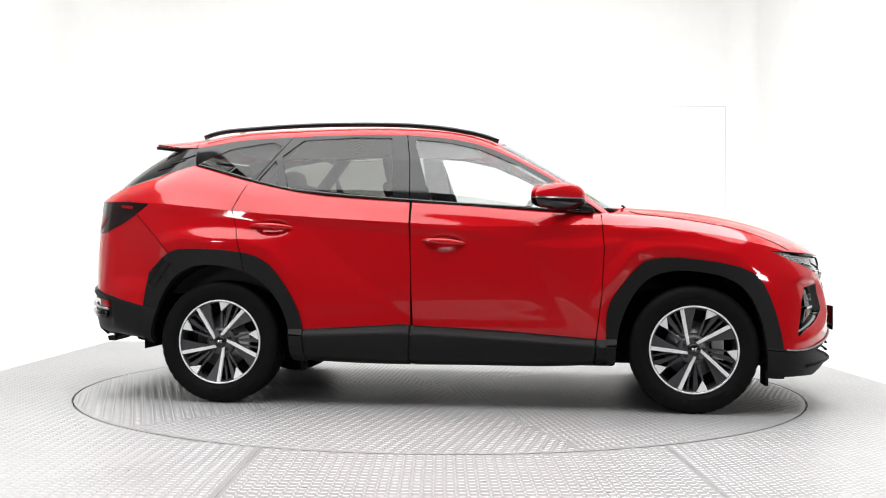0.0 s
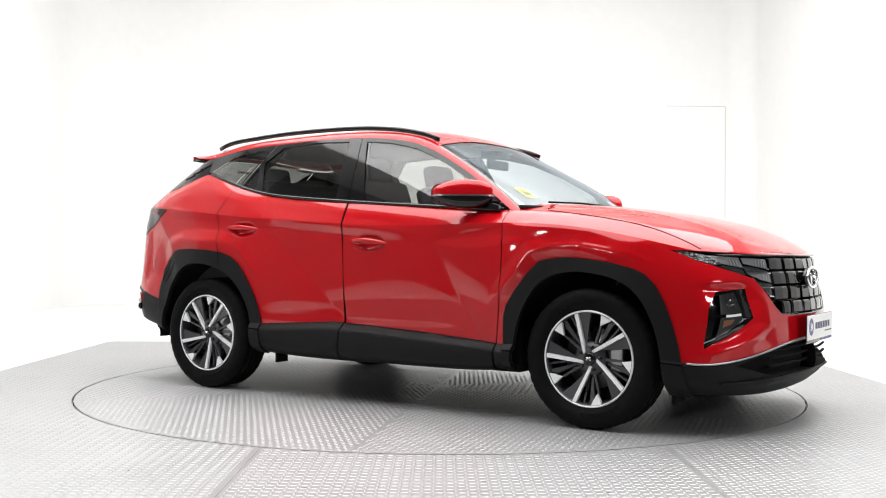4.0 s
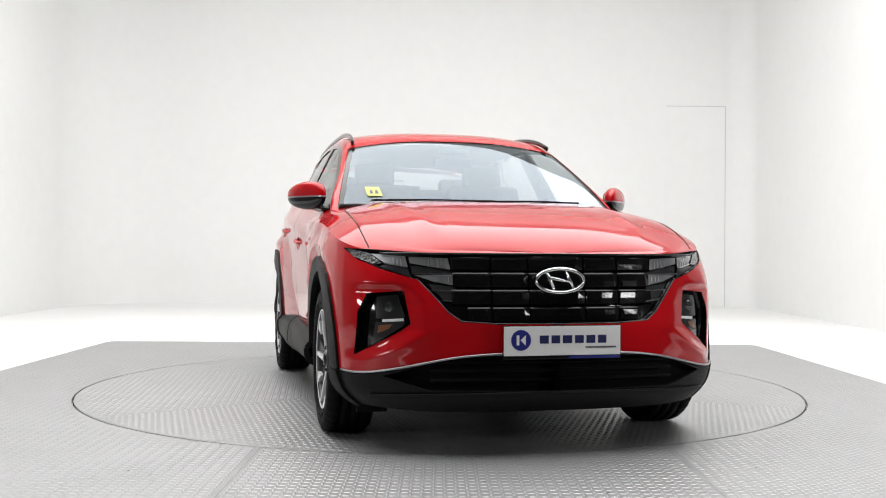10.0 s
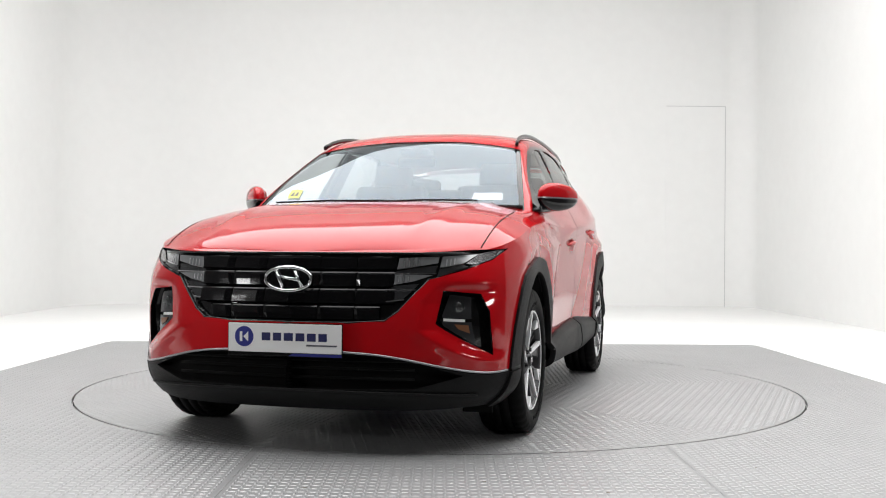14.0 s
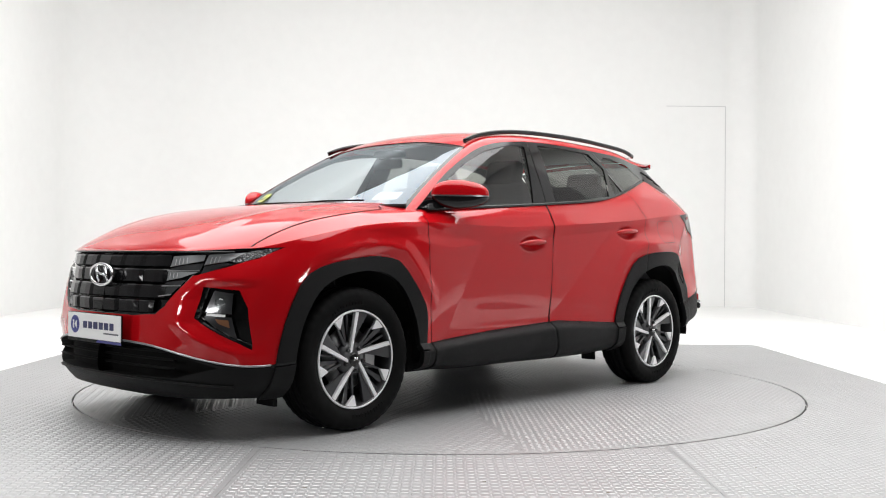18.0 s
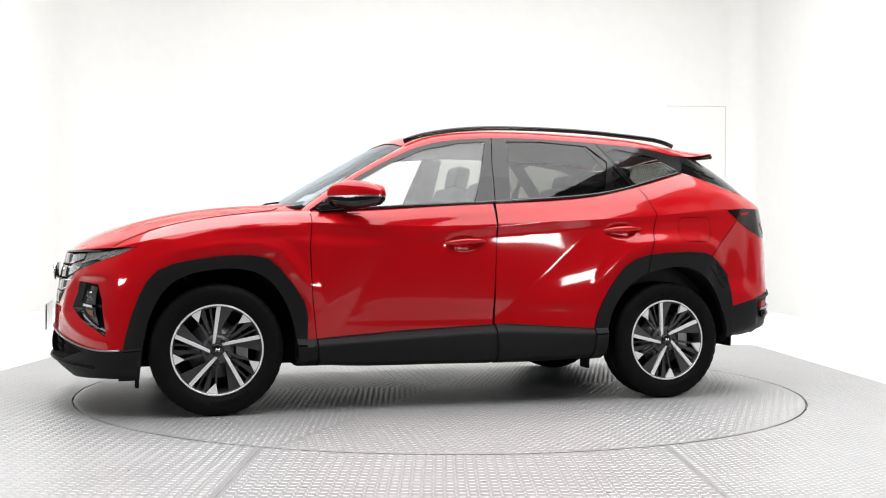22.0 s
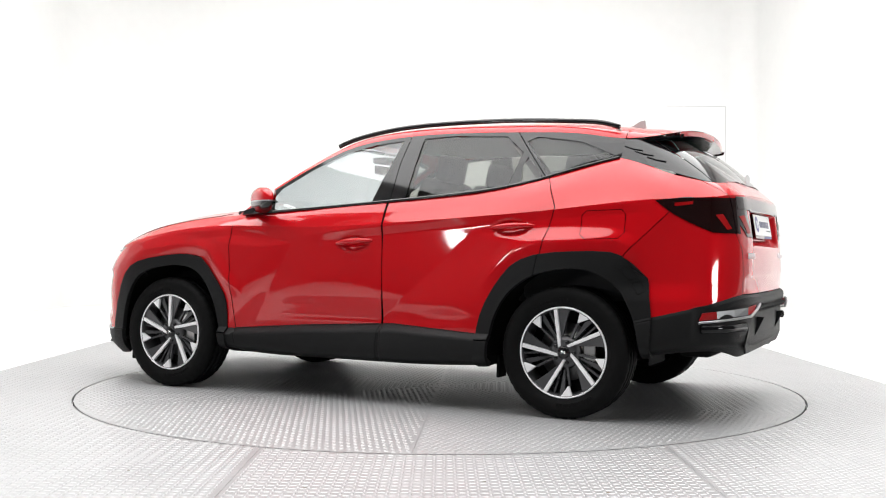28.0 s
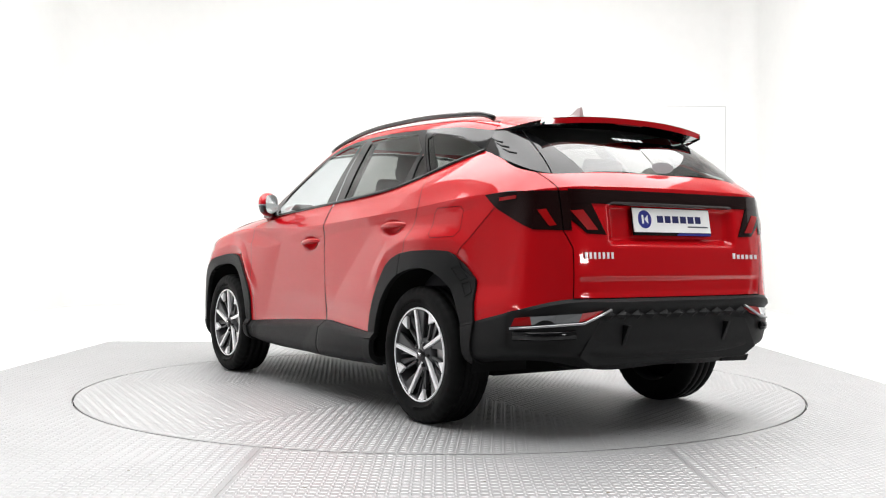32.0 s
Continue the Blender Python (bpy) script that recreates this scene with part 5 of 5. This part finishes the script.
def cyclorama_bm():
    """One white wall bent round both back corners, with thickness."""
    path = [(5.3, 1.6), (5.3, 9.9), (5.3, 10.15)]
    path += [(4.85 + .45 * math.cos(a), 10.15 + .45 * math.sin(a)) for a in np.linspace(0.1, math.pi / 2, 26)] + [(4.6, 10.6), (-4.35, 10.6)]
    path += [(-4.6 + 1.4 * math.cos(a), 9.2 + 1.4 * math.sin(a)) for a in np.linspace(math.pi / 2, math.pi - 0.1, 40)]
    path += [(-6.0, 9.2), (-6.0, 8.9), (-6.0, 1.7)]
    bm = bmesh.new()
    rows = [[bm.verts.new((x, y, z)) for x, y in path] for z in (-0.03, 5.4)]
    for i in range(len(path) - 1):
        bm.faces.new((rows[0][i], rows[0][i + 1], rows[1][i + 1], rows[1][i]))
    bmesh.ops.recalc_face_normals(bm, faces=bm.faces[:])
    return bm


wall = tagged(mesh_ob("wall_back", cyclorama_bm(), WHITEWALL, smooth=False), "plain white studio wall bent round the corners", "wall", kind="structure")
sol = wall.modifiers.new("thickness", "SOLIDIFY")
sol.thickness, sol.offset = 0.12, 0
# unseen side walls step from white to dark to soften reflections in the doors
REFLECT_MID = material("reflected_mid_grey", (0.18, 0.18, 0.18), 0.8, vary=0.05, scale=5)
REFLECT_PALE = material("reflected_pale_grey", (0.45, 0.45, 0.45), 0.8, vary=0.05, scale=5)
setting("wall_left", box_bm(-6.2, -6.0, -9.2, 0.0, -0.03, 5.4), REFLECT_MID, "unseen wall beside the camera, greyed for reflections in the car", "wall")
setting("wall_left_blend", box_bm(-6.2, -6.0, 0.0, 1.7, -0.03, 5.4), REFLECT_PALE, "unseen pale grey wall strip added to soften reflections in the car", "wall")
setting("wall_right", box_bm(5.3, 5.5, -9.2, -1.0, -0.03, 5.4), REFLECT_DARK, "unseen wall beside the camera, darkened for reflections in the car", "wall")
setting("wall_right_blend", box_bm(5.3, 5.5, -1.0, 1.6, -0.03, 5.4), REFLECT_PALE, "unseen pale grey wall strip added to soften reflections in the car", "wall")
# also unseen, dark for what the car mirrors
setting("wall_front", box_bm(-6.0, 5.3, -9.2, -9.0, -0.03, 5.4), REFLECT_DARK, "unseen studio wall behind the camera, darkened for reflections in the car", "wall")
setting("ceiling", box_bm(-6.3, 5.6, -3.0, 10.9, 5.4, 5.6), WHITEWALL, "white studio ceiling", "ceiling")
# unseen part of the ceiling, greyed for reflections in the glass
setting("ceiling_front", box_bm(-6.3, 5.6, -9.3, -3.0, 5.4, 5.6), REFLECT_CEIL, "unseen studio ceiling over the camera, greyed for reflections in the car", "ceiling")
GROOVE = material("groove_grey", (0.6, 0.6, 0.6), 0.8)
door_1 = setting("door_1", box_bm(3.80, 4.80, 10.534, 10.54, -0.03, 3.36), WHITEWALL, "flush white door panel in the back wall", "door")
part("door_gap", box_bm(4.802, 4.811, 10.534, 10.54, -0.03, 3.372), GROOVE, door_1, "grey hairline gap", smooth=False)
part("door_gap", box_bm(3.80, 4.802, 10.534, 10.54, 3.362, 3.372), GROOVE, door_1, "grey hairline gap", smooth=False)

# tread plate: square platform with a round hole, and the turntable in it
RING_R = 2.262


def platform_bm():
    bm = bmesh.new()
    n = 240
    inner_v, outer_v = [], []
    for k in range(n):
        a = 2 * math.pi * k / n
        c, s = math.cos(a), math.sin(a)
        inner_v.append((c * (RING_R + 0.010), s * (RING_R + 0.010)))
        hx = (3.03 if c > 0 else 3.18) / max(abs(c), 1e-9)
        hy = 3.12 / max(abs(s), 1e-9)
        outer_v.append((c * min(hx, hy), s * min(hx, hy)))
    vi = [bm.verts.new((x, y, 0)) for x, y in inner_v]
    vo = [bm.verts.new((x, y, 0)) for x, y in outer_v]
    for k in range(n):
        bm.faces.new((vi[k], vo[k], vo[(k + 1) % n], vi[(k + 1) % n]))
    return bm


def tread(name, inside, parent, turn, mat, px=0.042, py=0.052, single=None):
    """Raised lozenges in two crossed directions on a lattice turned by an angle: one mesh, but for those picked as single pieces."""
    vs, fs, lone = [], [], []
    ct, st = math.cos(turn), math.sin(turn)
    shape = ((-.0155, 0, 0), (-.009, -.0052, 0), (.009, -.0052, 0), (.0155, 0, 0), (.009, .0052, 0), (-.009, .0052, 0),
             (-.0085, -.0016, .0021), (.0085, -.0016, .0021), (.0085, .0016, .0021), (-.0085, .0016, .0021))
    faces = ((6, 7, 8, 9), (1, 2, 7, 6), (4, 5, 9, 8), (0, 1, 6), (0, 6, 9), (0, 9, 5), (2, 3, 7), (3, 8, 7), (3, 4, 8))
    n, m = int(9.4 / px), int(9.4 / py)
    for i in range(-n // 2, n // 2):
        for j in range(-m // 2, m // 2):
            for half_step, c, q in ((0.0, 1.0, 0.0), (0.5, 0.0, 1.0)):
                u, v = (i + half_step) * px, (j + half_step) * py
                x, y = u * ct - v * st, u * st + v * ct
                if not inside(x, y):
                    continue
                c2, s2 = c * ct - q * st, c * st + q * ct
                if single and single(x, y):
                    lone.append((x, y, math.degrees(math.atan2(s2, c2))))
                    continue
                k = len(vs)
                vs.extend((x + a * c2 - b * s2, y + a * s2 + b * c2, h) for a, b, h in shape)
                fs.extend(tuple(k + w for w in f) for f in faces)
    me = bpy.data.meshes.new(name)
    me.from_pydata(vs, [], fs)
    me.materials.append(mat)
    me.shade_smooth()
    ob = new(name, me)
    ob.parent = parent
    ob["kind"] = "stuff"
    if lone:
        one = bpy.data.meshes.new("tread_lozenge")
        one.from_pydata(shape, [], faces)
        one.materials.append(mat)
        one.shade_smooth()
    for x, y, a in lone:
        piece = new("tread_lozenge", one)
        piece.parent = parent
        piece.matrix_basis = pose(x, y, 0, 0, 0, a)
    return ob


platform = tagged(new("platform"), "square aluminium tread plate platform round the turntable", "platform", kind="structure")
pb = platform_bm()
SEAM_X = (-0.80, 1.035)
for sx in SEAM_X:
    pb = gap(pb, [(sx, -3.3), (sx, 3.3)], XY, 0.0015)
left_b, pb = halves(pb, Vector((SEAM_X[0], 0, 0)), -AX)
mid_b, right_b = halves(pb, Vector((SEAM_X[1], 0, 0)), -AX)
mid_f, mid_b2 = halves(mid_b, Vector((0, 0, 0)), -AY)
for b in (left_b, mid_f, mid_b2, right_b):
    ob = part("tread_sheet", b, PLATE_ALU, platform, smooth=False)
    ob.modifiers.new("thickness", "SOLIDIFY").thickness = 0.025
for lo, hi in ((-3.16, SEAM_X[0]), (SEAM_X[0], SEAM_X[1]), (SEAM_X[1], 3.01)):
    tread("tread_relief", lambda x, y: math.hypot(x, y) > RING_R + 0.025 and lo + 0.014 < x < hi - 0.014 and abs(y) < 3.1, platform, 0.0 if lo == SEAM_X[0] else math.pi / 2, TREAD_BAR,
          single=lambda x, y: -.78 < x < 1.02 and -3.09 < y < -2.91)
STAIN = material("oily_stain", (0.16, 0.14, 0.09), 0.6, vary=0.3, scale=200)
rng = random.Random(5)
for sx, sy in ((0.17, -2.78), (-1.24, -2.62), (-1.13, -2.70), (0.62, -2.95), (1.3, -2.5), (-0.5, -2.9), (2.1, -2.1)):
    r = rng.uniform(.004, .010)
    pts = [(sx + r * rng.uniform(.5, 1.4) * math.cos(a), sy + r * rng.uniform(.5, 1.4) * math.sin(a)) for a in np.linspace(0, 6.283, 11)[:-1]]
    part("stain", slab(pts, lambda a, b, h: Vector((a, b, .0008 + h)), 0.0008), STAIN, platform, "small dried stain", smooth=False)
tt = new("turntable")
tagged(tt, "round aluminium tread plate turntable flush with the platform", "turntable")
part("pit", slab([((RING_R + .004) * math.cos(a), (RING_R + .004) * math.sin(a)) for a in np.linspace(0, 2 * math.pi, 97)[:-1]], lambda a, b, h: Vector((a, b, h - .026)), 0.004), DARK, tt, "dark bed under the deck sheets", smooth=False)
SECTOR = radians(60)
for k in range(6):
    a0 = radians(-6.5) + k * SECTOR
    mid_a = a0 + SECTOR / 2
    off = Vector((math.cos(mid_a), math.sin(mid_a))) * 0.001
    pie = [(off.x, off.y)] + [((RING_R - .002) * math.cos(a) + off.x * .3, (RING_R - .002) * math.sin(a) + off.y * .3) for a in np.linspace(a0 + .0002, a0 + SECTOR - .0002, 41)]
    part("deck_sheet", slab(pie, lambda a, b, h: Vector((a, b, h - .020)), 0.020), PLATE_ALU, tt, smooth=False)

    def in_sector(x, y):
        d = (math.atan2(y, x) - a0) % (2 * math.pi)
        r = math.hypot(x, y)
        return .06 < r < RING_R - .02 and d < SECTOR and r * min(math.sin(d), math.sin(SECTOR - d)) > .012
    tread("tread_relief", in_sector, tt, mid_a + (math.pi / 2 if k % 2 else 0), TREAD_BAR)


def motions():
    rows_car, rows_tt = [], []
    for t, a in TURN:
        c, s = math.cos(radians(a)), math.sin(radians(a))
        ox, oy = CAR_OFF
        rows_car.append((t, pose(ox * c - oy * s, ox * s + oy * c, 0, 0, 0, a)))
        rows_tt.append((t, pose(0, 0, 0, 0, 0, a)))
    walk(car, rows_car)
    walk(tt, rows_tt)


motions()
